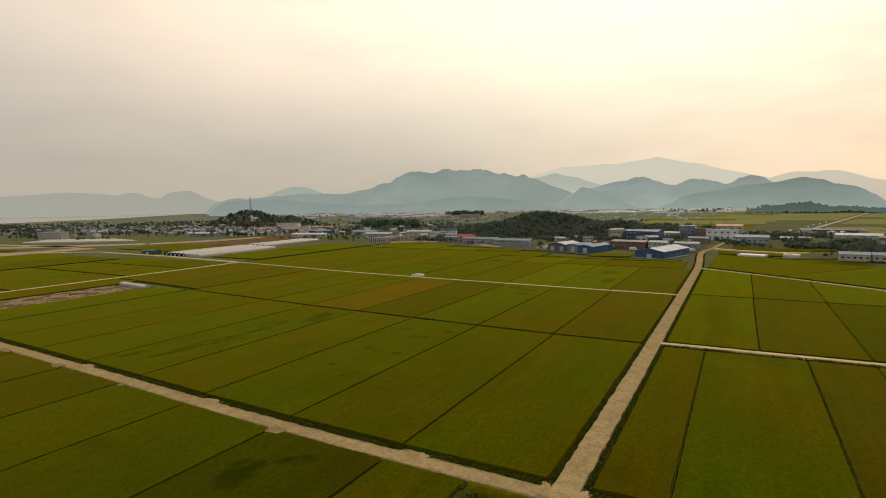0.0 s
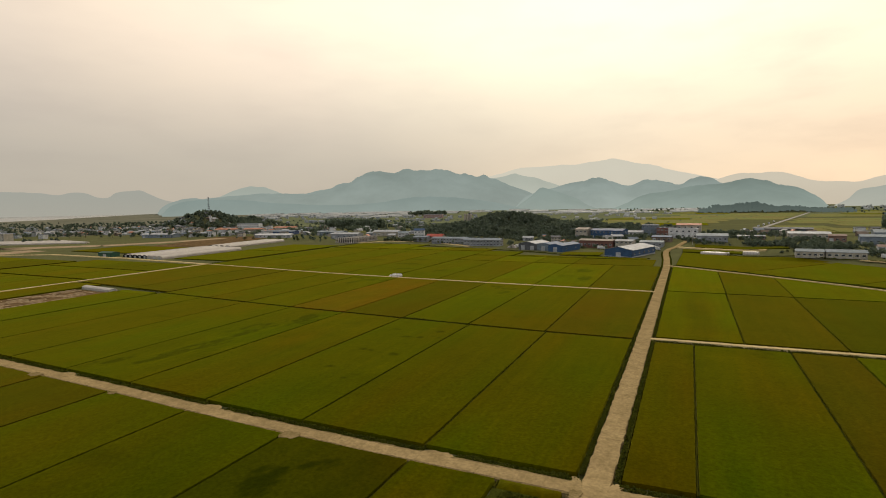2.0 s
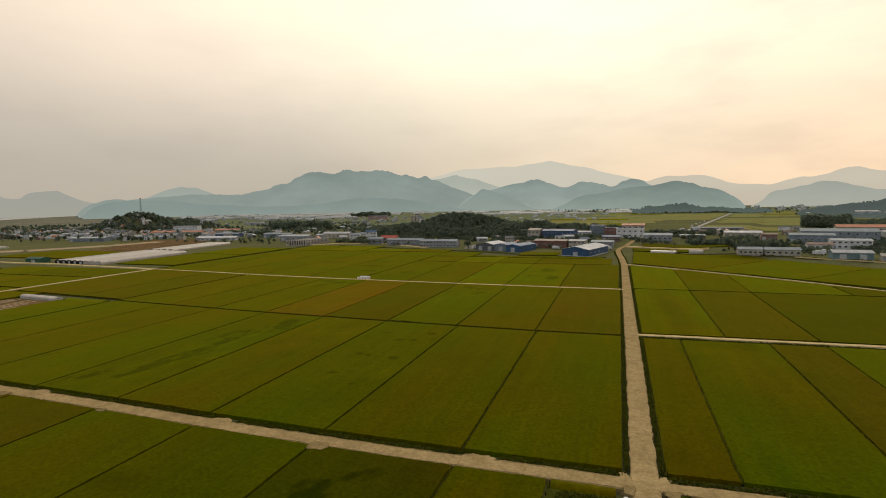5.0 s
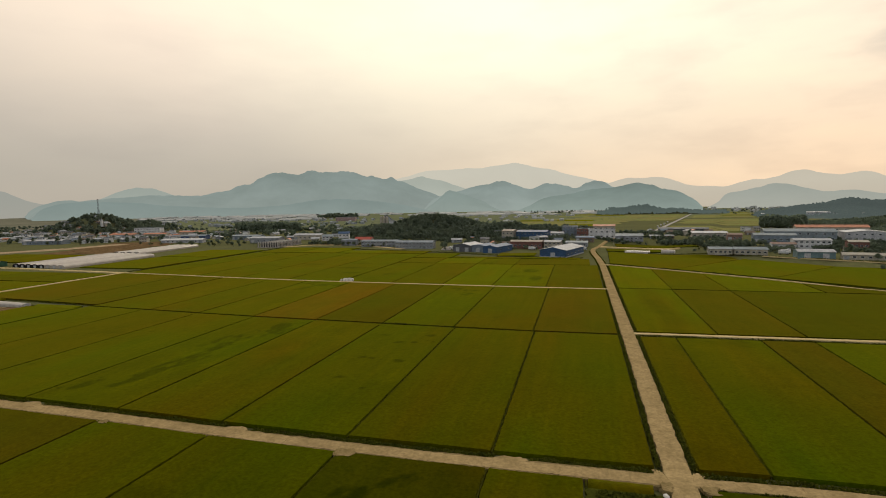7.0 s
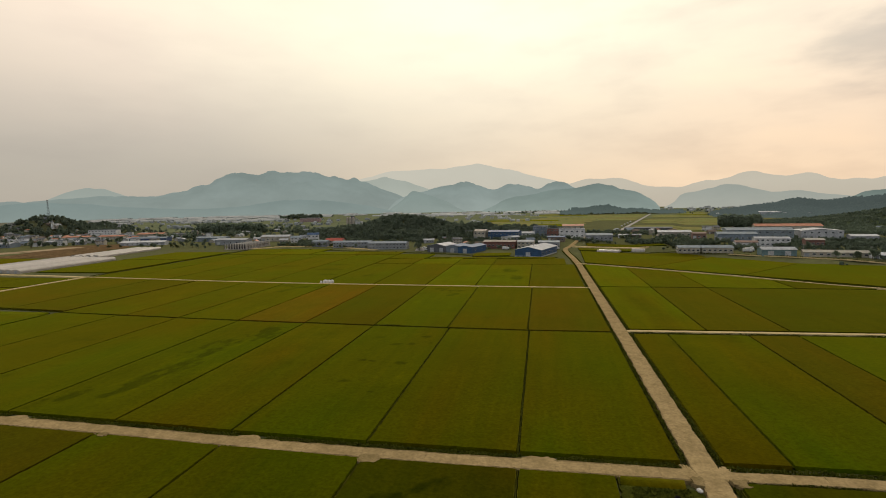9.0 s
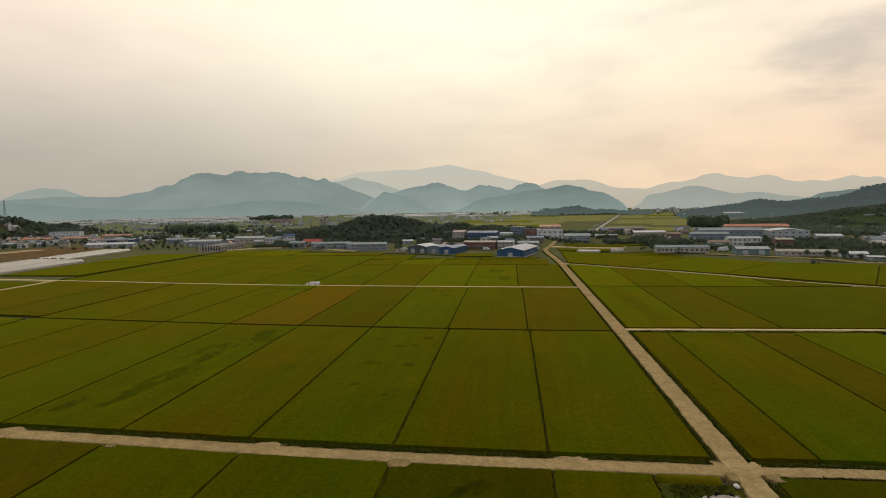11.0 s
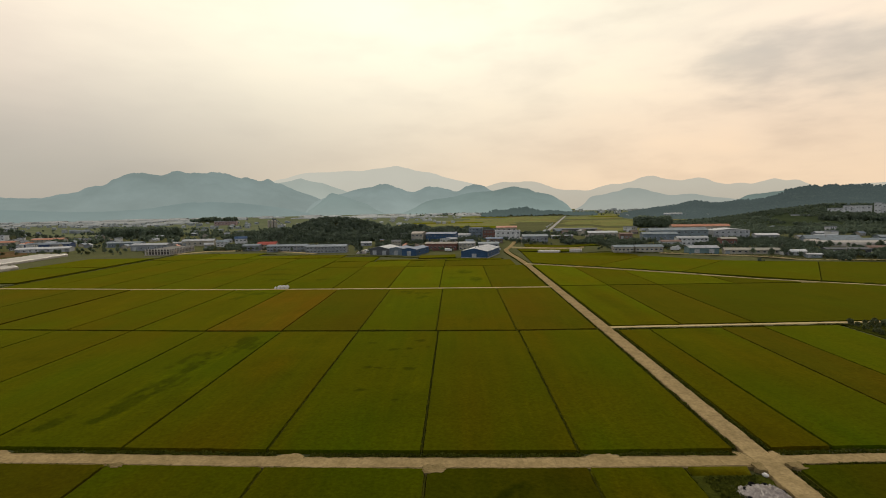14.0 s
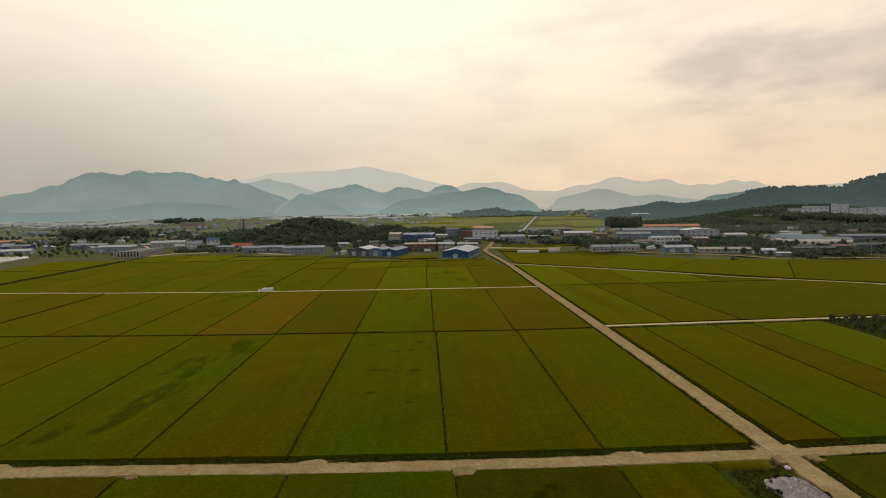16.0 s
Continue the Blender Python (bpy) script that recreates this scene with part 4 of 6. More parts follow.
for (ax, ay), (bx, by), wd in (((-520, 338), (-548, 425), 76), ((-548, 425), (-585, 508), 88)):
    tagged(new("bare_plot", strip_mesh("bare_plot", ((ax, ay), (bx, by)), wd, -0.3, 0.05, MUD, 3.0, 9, int(ay))), "reddish brown bare earth plot by the greenhouses", "bare plot", kind="structure")
SAND = ((-632, 90, -634, 256, 34), (-770, 205, -632, 325, 30), (-632, 325, -596, 400, 30), (-596, 400, -588, 468, 26), (-900, 235, -660, 262, 16))
for ax, ay, bx, by, wd in SAND:
    tagged(new("bare_ground", strip_mesh("bare_ground", ((ax, ay), (bx, by)), wd, -0.3, 0.1, SOIL, 2.0, 12, int(-ax))), "pale bare earth strip beside the fields", "bare ground", kind="structure")



# ---------------------------------------------------------------- plants
def leaves(centres, radii, per, size, seed, up=0.35, flat=0.85):
    """Leaf clumps: bent cards on the skins of lobes, as arrays of verts and quads."""
    r = np.random.default_rng(seed)
    c = np.repeat(np.asarray(centres, float), per, 0)
    rad = np.repeat(np.asarray(radii, float), per)
    n = r.standard_normal((len(c), 3))
    n[:, 2] += up
    n /= np.linalg.norm(n, axis=1, keepdims=True)
    p = c + n * (rad * r.uniform(0.55, 1.08, len(c)))[:, None] * (1, 1, flat)
    n += 0.7 * r.standard_normal(n.shape)
    n /= np.linalg.norm(n, axis=1, keepdims=True)
    a = np.cross(n, r.standard_normal(n.shape))
    a /= np.linalg.norm(a, axis=1, keepdims=True)
    b = np.cross(n, a)
    s = (size * r.uniform(0.6, 1.35, len(c)))[:, None] / 2
    bend = n * s * 0.35
    v = np.stack([p - a * s - bend, p - b * s * 0.8, p + a * s - bend, p + b * s * 0.8], 1)
    return v.reshape(-1, 3), np.arange(len(c) * 4).reshape(-1, 4)


def tree_kind(name, h, r, mat, label, seed, per=46, leaf=0.75, lobes=11, slim=1.0):
    rd = random.Random(seed)
    top = thing(name, 0, 0, label=label, category="tree", group="trees")
    bm = bmesh.new()
    trunk_h = h * 0.5
    bmesh.ops.create_cone(bm, segments=7, radius1=h * 0.028, radius2=h * 0.012, depth=trunk_h, matrix=pose(0, 0, trunk_h / 2))
    cs, rs = [], []
    for k in range(lobes):
        a, e = k * 2.4 + rd.uniform(-0.4, 0.4), rd.uniform(0.15, 1.0)
        d = r * (1 - e * 0.75) * rd.uniform(0.5, 0.85)
        p = Vector((math.cos(a) * d, math.sin(a) * d, h * (0.34 + 0.5 * e * slim)))
        cs.append(p)
        rs.append(r * rd.uniform(0.34, 0.52))
        if k % 2 == 0:
            s = Vector((0, 0, trunk_h * rd.uniform(0.55, 0.95)))
            w = p - s
            bmesh.ops.create_cone(bm, segments=5, radius1=h * 0.011, radius2=h * 0.004, depth=w.length,
                                  matrix=Matrix.Translation((p + s) / 2) @ w.to_track_quat("Z", "Y").to_matrix().to_4x4())
    part("trunk", bm, BARK, top)
    v, f = leaves(cs, rs, per, leaf, seed)
    part("crown", np_mesh("crown", v, f, mat), mat, top)
    return top


TREES = [tree_kind("broadleaf_tree", 8.0, 3.4, LEAF, "dark green broadleaf tree with an uneven crown", 1),
         tree_kind("broadleaf_tree", 6.0, 3.0, LEAF, "dark green spreading broadleaf tree", 2),
         tree_kind("slender_tree", 10.0, 2.6, LEAF, "tall dark slender tree", 3, lobes=13, slim=1.15),
         tree_kind("low_tree", 4.2, 2.3, LEAF_LIGHT, "low light green tree", 4, lobes=8),
         tree_kind("bush", 2.4, 1.7, LEAF, "low dark green bush", 5, lobes=7, leaf=0.5)]
TREE_AT = [(-150, 430), (-60, 490), (98, 520), (60, 500), (135, 376)]
for t_, (x_, y_) in zip(TREES, TREE_AT):
    t_.matrix_world = pose(x_, y_, on(x_, y_))


def plant(kind, x, y, z=0.0, s=1.0):
    src = TREES[kind]
    ob = copy_thing(src, pose(x, y, z + on(x, y), 0, 0, random.uniform(0, 360)))
    ob.scale = (s, s, s * random.uniform(0.9, 1.15))
    return ob


def belt(count, x0, y0, x1, y1, wide, kinds, lo=0.7, hi=1.2):
    """Trees scattered along a line."""
    for _ in range(count):
        u = random.random()
        d = Vector((x1 - x0, y1 - y0)).normalized()
        off = random.uniform(-wide, wide)
        plant(random.choice(kinds), x0 + (x1 - x0) * u - d.y * off, y0 + (y1 - y0) * u + d.x * off, 0, random.uniform(lo, hi))


def ball():
    """A lumpy unit ball of 24 quads."""
    g = np.linspace(-1, 1, 3)
    v, f = [], []
    for axis in range(3):
        for side in (-1, 1):
            b = len(v)
            for i in g:
                for j in g:
                    p = np.insert(np.array([i, j]), axis, side)
                    v.append(p / np.linalg.norm(p))
            q = grid_faces(3, 3) + b
            f.append(q if (side > 0) == (axis != 1) else q[:, ::-1])
    return np.array(v), np.concatenate(f)


BALL_V, BALL_F = ball()


def woods(name, pts, heights, mat, label, per=15, leaf=0.34, seed=5, core=0.82):
    """A closed wood: an inner mass and a skin of leaf clumps for each crown, in one mesh."""
    pts, h = np.asarray(pts, float), np.asarray(heights, float)
    r = np.random.default_rng(seed)
    cs, rs = [], []
    for k in range(3):
        off = r.uniform(-1, 1, (len(pts), 3)) * (0.22, 0.22, 0.12) * h[:, None]
        cs.append(pts + off + np.stack([0 * h, 0 * h, h * (0.45 + 0.16 * k)], 1))
        rs.append(h * (0.42 - 0.08 * k))
    cs, rs = np.concatenate(cs), np.concatenate(rs)
    n = r.standard_normal((len(cs) * per, 3))
    n[:, 2] += 0.6
    n /= np.linalg.norm(n, axis=1, keepdims=True)
    c, rad = np.repeat(cs, per, 0), np.repeat(rs, per)
    p = c + n * (rad * r.uniform(0.6, 1.05, len(c)))[:, None]
    n += 0.32 * r.standard_normal(n.shape)
    n /= np.linalg.norm(n, axis=1, keepdims=True)
    a = np.cross(n, r.standard_normal(n.shape))
    a /= np.linalg.norm(a, axis=1, keepdims=True)
    b = np.cross(n, a)
    s = (rad * leaf * 1.6 * r.uniform(0.6, 1.3, len(c)))[:, None]
    v = np.stack([p - a * s - n * s * 0.3, p - b * s, p + a * s - n * s * 0.3, p + b * s], 1).reshape(-1, 3)
    faces = np.arange(len(v)).reshape(-1, 4)
    if core:
        lump = cs[:, None] + BALL_V[None] * (rs * core)[:, None, None] * r.uniform(0.8, 1.15, (len(cs), len(BALL_V), 1))
        more = (BALL_F[None] + (np.arange(len(cs)) * len(BALL_V))[:, None, None] + len(v)).reshape(-1, 4)
        v, faces = np.concatenate([v, lump.reshape(-1, 3)]), np.concatenate([faces, more])
    ob = new(name, np_mesh(name, v, faces, mat))
    return tagged(ob, label, "woodland", kind="stuff")


def scatter(count, cx, cy, rx, ry, spec=None, seed=0, square=False):
    r = np.random.default_rng(seed)
    q = r.uniform(-1, 1, (count * 2, 2))
    if not square:
        q = q[(q ** 2).sum(1) < 1]
    q = q[:count]
    x, y = cx + q[:, 0] * rx, cy + q[:, 1] * ry
    z = mound_height(x, y, spec) - 0.8 if spec else 0 * x
    return np.stack([x, y, np.maximum(z, ground_z(x, y) - 0.3)], 1)


HILL = ((-222, 690, 105, 75, 26), (-292, 680, 70, 60, 11), (-120, 655, 80, 52, 13), (-60, 700, 60, 40, 8))
FLOOR_WOOD = material("forest_floor", (0.10, 0.108, 0.055), (0.07, 0.076, 0.04), scale=0.1, fine=0.6, spread=0.5)
mound("hill_wooded", HILL, FLOOR_WOOD, "dark wooded hill on the plain")
pts = np.concatenate([scatter(900, -222, 685, 165, 105, HILL, 1), scatter(450, -120, 650, 125, 72, HILL, 2), scatter(160, -300, 670, 80, 60, HILL, 3)])
woods("hill_woods", pts, rng.uniform(5, 9.5, len(pts)), LEAF, "dense dark green woods over the hill", per=20, seed=8)
VILLAGE_HILL = ((-925, 742, 95, 80, 34), (-860, 790, 70, 60, 18))
mound("hill_village", VILLAGE_HILL, FLOOR_WOOD, "wooded village hill under a mast")
pts = np.concatenate([scatter(420, -925, 745, 120, 90, VILLAGE_HILL, 4), scatter(120, -860, 790, 70, 60, VILLAGE_HILL, 5)])
woods("village_hill_woods", pts, rng.uniform(5, 10, len(pts)), LEAF, "dark trees over the village hill", seed=9)
pts = scatter(260, -580, 790, 66, 26, None, 6)
woods("dark_grove", pts, rng.uniform(11, 17, len(pts)), LEAF, "dense dark grove among the fields", seed=10)
pts = scatter(90, 290, 838, 27, 18, None, 7)
woods("round_grove", pts, rng.uniform(13, 20, len(pts)), LEAF, "round dark grove on the plain", seed=11)
KNOLL = ((-885, 1700, 60, 40, 9), (-797, 1650, 30, 24, 10))
mound("hill_knoll", KNOLL, FLOOR_WOOD, "small wooded knoll on the far plain")
pts = np.concatenate([scatter(120, -885, 1700, 75, 40, KNOLL, 41), scatter(50, -797, 1645, 24, 18, KNOLL, 42)])
woods("knoll_woods", pts, rng.uniform(7, 13, len(pts)), LEAF, "dark trees over the knoll", seed=43)
FAR_MOUND = ((178, 1860, 95, 60, 22), (100, 1880, 60, 45, 12), (290, 1840, 90, 40, 9))
mound("hill_far", FAR_MOUND, FLOOR_WOOD, "low dark wooded mound on the far plain")
pts = np.concatenate([scatter(420, 175, 1855, 130, 60, FAR_MOUND, 8), scatter(200, 330, 1840, 130, 30, FAR_MOUND, 12)])
# The mound's leaves also carry haze as emission.
woods("far_mound_woods", pts, rng.uniform(8, 14, len(pts)), hazed_material("hazed_mound_leaf", (0.06, 0.075, 0.055), (0.12, 0.165, 0.155), 0.62, 0.5, 0, 40, fold=0.1), "dark woods over the far mound", seed=12)
SLOPE = ((730, 980, 270, 210, 33), (520, 860, 200, 150, 12))
SLOPE_GRASS = material("hillside_grass", (0.056, 0.074, 0.036), (0.034, 0.046, 0.024), scale=0.015, fine=0.12, spread=0.35)
mound("hillside_works", SLOPE, SLOPE_GRASS, "green hillside rising behind the works", 20)
pts = np.concatenate([scatter(5200, 640, 900, 340, 240, SLOPE, 13), scatter(2400, 430, 640, 150, 130, SLOPE, 14)])
pts = pts[smooth_noise(pts[:, 0], pts[:, 1] / 1.6, 46.0, 31) > -0.4]
woods("hillside_woods", pts, rng.uniform(2.2, 5.0, len(pts)), LEAF, "dark green orchard and scrub on the slope", per=8, leaf=0.5, seed=13)
pts = np.concatenate([scatter(60, x, y, 24, 18, SLOPE, 60 + i) for i, (x, y) in enumerate(((600, 838), (628, 822), (655, 800), (680, 780), (706, 760), (735, 742)))])
woods("plant_hedge", pts, rng.uniform(8, 12, len(pts)), LEAF, "dark trees in front of the hillside plant", per=10, leaf=0.45, seed=19)
ridge_ob = bpy.data.objects["backdrop_wooded_ridge"]
co = np.empty(len(ridge_ob.data.vertices) * 3)
ridge_ob.data.vertices.foreach_get("co", co)
co = co.reshape(-1, 26, 3)[:, :15].reshape(-1, 3)
co = co[co[:, 2] > 2]
pick = rng.choice(len(co), min(9000, len(co) * 3), replace=True)
pts = co[pick] + rng.uniform(-1, 1, (len(pick), 3)) * (9, 9, 0) - (0, 0, 4)
woods("ridge_woods", pts, rng.uniform(6, 9.5, len(pts)), HAZED_RIDGE_LEAF, "dark forest covering the ridge", per=5, leaf=0.6, seed=14, core=0)
# scattered hedges and scrub over the plain
r_ = np.random.default_rng(77)
def scrub(name, count, boxes, lo, hi, mat, label, seed, per=9):
    out = []
    for i, (x0, x1, y0, y1) in enumerate(boxes):
        k = count // len(boxes)
        base = np.random.default_rng(seed + i).uniform(0, 1, (k * 3, 2)) * (x1 - x0, y1 - y0) + (x0, y0)
        keep = smooth_noise(base[:, 0], base[:, 1], (x1 - x0) * 0.07, seed + i) > 0.05
        keep &= ~((base[:, 0] > -6) & (base[:, 0] < 95) & (base[:, 1] > 395) & (base[:, 1] < 474 - 0.2 * base[:, 0]))
        out.append(base[keep][:k])
    q = np.concatenate(out)
    p = np.concatenate([q, ground_z(q[:, 0], q[:, 1])[:, None] - 0.3], 1)
    return woods(name, p, r_.uniform(lo, hi, len(p)), mat, label, per=per, leaf=0.42, seed=seed)
scrub("west_scrub", 1200, ((-1500, -620, 470, 1000), (-1700, -760, 330, 620)), 3, 7, LEAF, "dark trees between the village houses", 20)
scrub("river_flat_scrub", 360, ((-1900, -900, 360, 700), (-1900, -1300, 640, 900)), 3, 6, LEAF, "grey-green scrub on the river flats", 24)
scrub("north_hedges", 420, ((-1000, -400, 820, 1200), (-420, -150, 780, 1200)), 2, 6, LEAF, "dark hedges and trees over the far plain", 28)
scrub("works_scrub", 4750, ((60, 300, 395, 480), (170, 520, 300, 560), (225, 420, 290, 440), (-330, -90, 480, 600), (-110, 130, 425, 640)), 1.6, 4.4, LEAF, "dark scrub between the sheds", 32)
scrub("plain_woods", 620, ((-640, -300, 620, 900), (-420, -200, 760, 1020)), 4, 8, LEAF, "dark low woods beside the wooded hill", 40)
scrub("far_hedges", 300, ((420, 1100, 1500, 2400), (-300, 500, 2050, 2700)), 5, 9, LEAF, "dark tree lines on the far plain", 36)

belt(26, -330, 560, -120, 520, 20, (0, 1, 2, 4), 0.6, 1.1)
belt(30, -150, 425, -60, 480, 12, (0, 1, 3, 4), 0.5, 1.0)
belt(50, 80, 400, 168, 384, 8, (3, 4, 4), 0.6, 1.0)
belt(46, 90, 450, 160, 440, 18, (0, 1, 4), 0.6, 1.1)
belt(24, 175, 322, 330, 300, 8, (0, 1, 3, 4), 0.5, 1.0)
belt(50, 180, 392, 400, 362, 20, (0, 1, 4), 0.5, 1.0)
belt(14, -470, 470, -360, 480, 10, (0, 1, 4), 0.6, 1.0)
belt(24, -330, 480, -150, 445, 6, (4, 3, 4), 0.6, 1.1)
belt(16, -880, 420, -640, 470, 18, (0, 1, 2), 0.7, 1.2)
belt(16, -620, 520, -380, 520, 14, (0, 1, 4), 0.6, 1.1)

belt(26, -125, 440, -30, 424, 7, (1, 3, 4), 0.5, 0.9)
belt(30, -320, 470, -160, 448, 8, (1, 4, 3), 0.5, 1.0)
belt(30, -560, 470, -370, 450, 12, (1, 4, 3), 0.5, 1.0)

# the small orchard by the east lane
tagged(new("orchard_ground", strip_mesh("orchard_ground", ((107, 66.5), (107, 100)), 39, -0.3, 0.2, VERGE, 0.4, 1.5, 8)), "dark grassy orchard ground", "orchard ground", kind="structure")
for i in range(9):
    for j in range(9):
        x, y = 90 + i * 4.2 + random.uniform(-0.8, 0.8), 68.5 + j * 3.6 + random.uniform(-0.6, 0.6)
        plant(3, x, y, 0, random.uniform(0.5, 0.72))


def verge(name, pts, width, label, high=0.6, seed=0, dense=16, skip=()):
    """Rank weeds along a road's edge: a low uneven bank of leaf clumps in one mesh."""
    r = np.random.default_rng(seed)
    cs = []
    for (ax, ay), (bx, by) in zip(pts, pts[1:]):
        L = math.hypot(bx - ax, by - ay)
        n = int(L * dense)
        u, w = r.uniform(0, 1, n), r.uniform(-1, 1, n) * width * 0.38
        dx, dy = (bx - ax) / L, (by - ay) / L
        swell = 0.65 + 0.35 * smooth_noise(u * L, 0 * u, 3.0, seed)
        cs.append(np.stack([ax + (bx - ax) * u - dy * w, ay + (by - ay) * u + dx * w, high * swell * r.uniform(0.15, 0.95, n)], 1))
    c = np.concatenate(cs) * (1, 1, 0.8)
    for a, b in skip:
        c = c[(c[:, 0] < a) | (c[:, 0] > b)]
    c[:, 2] += ground_z(c[:, 0], c[:, 1])
    v, f = leaves(c, np.full(len(c), 0.2), 3, 0.42, seed + 1, 0.5)
    return tagged(new(name, np_mesh(name, v, f, VERGE)), label, "weeds", kind="stuff")


WEEDS = "rank dark green weeds along the track"
verge("verge_weeds", ((-0.8, 1), (-0.8, 60), (-0.9, 140), (-1.1, 190.5)), 1.0, WEEDS, 0.8, 1)
verge("verge_weeds", ((-1.1, 194), (-1.4, 300), (-2.9, 345), (-5.2, 385), (-6, 410)), 1.2, WEEDS, 0.8, 2, 10)
verge("verge_weeds", ((4.9, 1), (4.9, 95)), 1.1, WEEDS, 0.85, 3)
verge("verge_weeds", ((4.8, 100), (4.5, 215), (4.3, 300)), 1.0, WEEDS, 0.8, 4, 10)
verge("verge_weeds", ((3.9, 312), (2.8, 345), (0.6, 385), (-0.2, 410)), 1.2, WEEDS, 0.8, 5, 9)
verge("verge_weeds", tuple((x, cross_y(x) + 3.0) for x in (-300, -172, -120, -75, -40, -1)), 2.0, WEEDS, 0.65, 6, 26, ((-28.8, -22.3), (-85.2, -78.9), (-142.2, -135.8)))
verge("verge_weeds", tuple((x, cross_y(x) + 2.8) for x in (5.4, 20, 120)), 1.9, WEEDS, 0.85, 7, 18)
verge("verge_weeds", tuple((x, cross_y(x) - 2.0) for x in (-300, -172, -120, -75, -40, -12)), 0.5, WEEDS, 0.4, 8, 6, ((-58.3, -52.8), (-149.2, -143.8), (-186, -176), (-113.5, -110.5)))
verge("verge_weeds", ((5, -5.2), (20, -4.5), (90, -4.3)), 0.6, WEEDS, 0.5, 9, 10)
verge("verge_weeds", along(lane_east_y, (5.4, 40, 80, 180), -2.7), 1.7, "dark weeds in the ditch beside the lane", 0.9, 10, 18)
verge("verge_weeds", along(ditch_y, (-236, -157, -128, -90, -57, -29, -1)), 0.8, "dark weeds along the ditch between paddies", 0.8, 11, 12)
verge("verge_weeds", along(ditch_y, (-88, -60), 0.3), 2.0, "thick dark weeds on the paddy bank", 1.2, 12, 26)
verge("verge_weeds", along(lane_y, (-320, -272, -230, -184, -150, -100, -50, -3), 1.6), 0.7, WEEDS, 0.5, 13, 6)
verge("verge_weeds", ((5, 195.7), (60, 195.7), (160, 195.4)), 0.8, "dark weeds along the ditch between paddies", 0.8, 14, 8)
verge("verge_weeds", along(askew_y, (6, 25, 51, 87, 122, 160, 240), 4.2), 3.4, "rank dark weeds in the ditch beside the lane", 1.6, 15, 26)
verge("verge_weeds", ((-330.5, 219), (-329, 268), (-331, 309), (-330, 349), (-334, 430)), 2.2, "dark weeds in the ditch", 1.0, 16, 10)
verge("verge_weeds", ((-326, 373.5), (-153, 373.5)), 0.9, "dark weeds on the paddy bank", 0.7, 17, 6)
verge("verge_weeds", along(mid_bank, (-153, -84, -30, -4), 0.8), 0.9, "dark weeds on the paddy bank", 0.7, 18, 6)
verge("verge_weeds", ((-122, 345), (-60, 338), (-8, 334)), 2.2, "dark weeds on the bank below the sheds", 1.2, 19, 14)
verge("verge_weeds", ((222, 314), (252, 301), (290, 280)), 8.0, "dark weeds on the bank below the sheds", 1.6, 27, 16)
verge("verge_weeds", ((-300, 436), (-200, 408), (-120, 384), (-60, 356), (-12, 350)), 4.0, "dark weeds on the bank below the sheds", 1.3, 20, 16)
verge("verge_weeds", ((10, 410), (120, 355), (210, 300), (280, 284)), 2.6, "dark weeds along the works", 1.2, 21, 14)
verge("verge_weeds", (*along(ditch_y, (-328, -237), 2.4), (-236.5, 2)), 0.9, "dark weeds on the paddy bank", 0.7, 22, 6)
tagged(new("weedy_ground", strip_mesh("weedy_ground", ((-6.7, -8.3), (-6.7, -20)), 12.4, -0.3, 0.16, VERGE, 0.3, 1.0, 3)), "dark weedy ground beside the track", "bare ground", kind="structure")
verge("weedy_plot", ((-6.7, -8.5), (-6.7, -19.5)), 12.0, "dark weedy plot around a covered heap", 0.5, 23, 90)
verge("verge_weeds", ((4.9, -6), (4.9, -50)), 0.8, WEEDS, 0.5, 24, 9)
for bund_x, weedy, seed_ in ((-29.4, 0.5, 26), (-58.2, 0.55, 27), (-87.3, 0.4, 28)):
    verge("verge_weeds", ((bund_x, 2), (bund_x, 93)), 0.45, "weeds on the bund between paddies", weedy, seed_, 5)
verge("verge_weeds", ((42.2, 3), (42.2, 92)), 0.9, "weeds on the bund between paddies", 0.6, 25, 5)


# ---------------------------------------------------------------- buildings
def gable(w, d, h, rise, ridge_along_x=True):
    """Walls with gables, open below."""
    bm = bmesh.new()
    if ridge_along_x:
        prof = [(0, 0), (d, 0), (d, h), (d / 2, h + rise), (0, h)]
        a = [bm.verts.new((-w / 2, y, z)) for y, z in prof]
        b = [bm.verts.new((w / 2, y, z)) for y, z in prof]
    else:
        prof = [(-w / 2, 0), (w / 2, 0), (w / 2, h), (0, h + rise), (-w / 2, h)]
        a = [bm.verts.new((x, d, z)) for x, z in prof]
        b = [bm.verts.new((x, 0, z)) for x, z in prof]
    bm.faces.new(a)
    bm.faces.new(b[::-1])
    for i in range(5):
        j = (i + 1) % 5
        bm.faces.new((a[i], b[i], b[j], a[j]))
    return bm


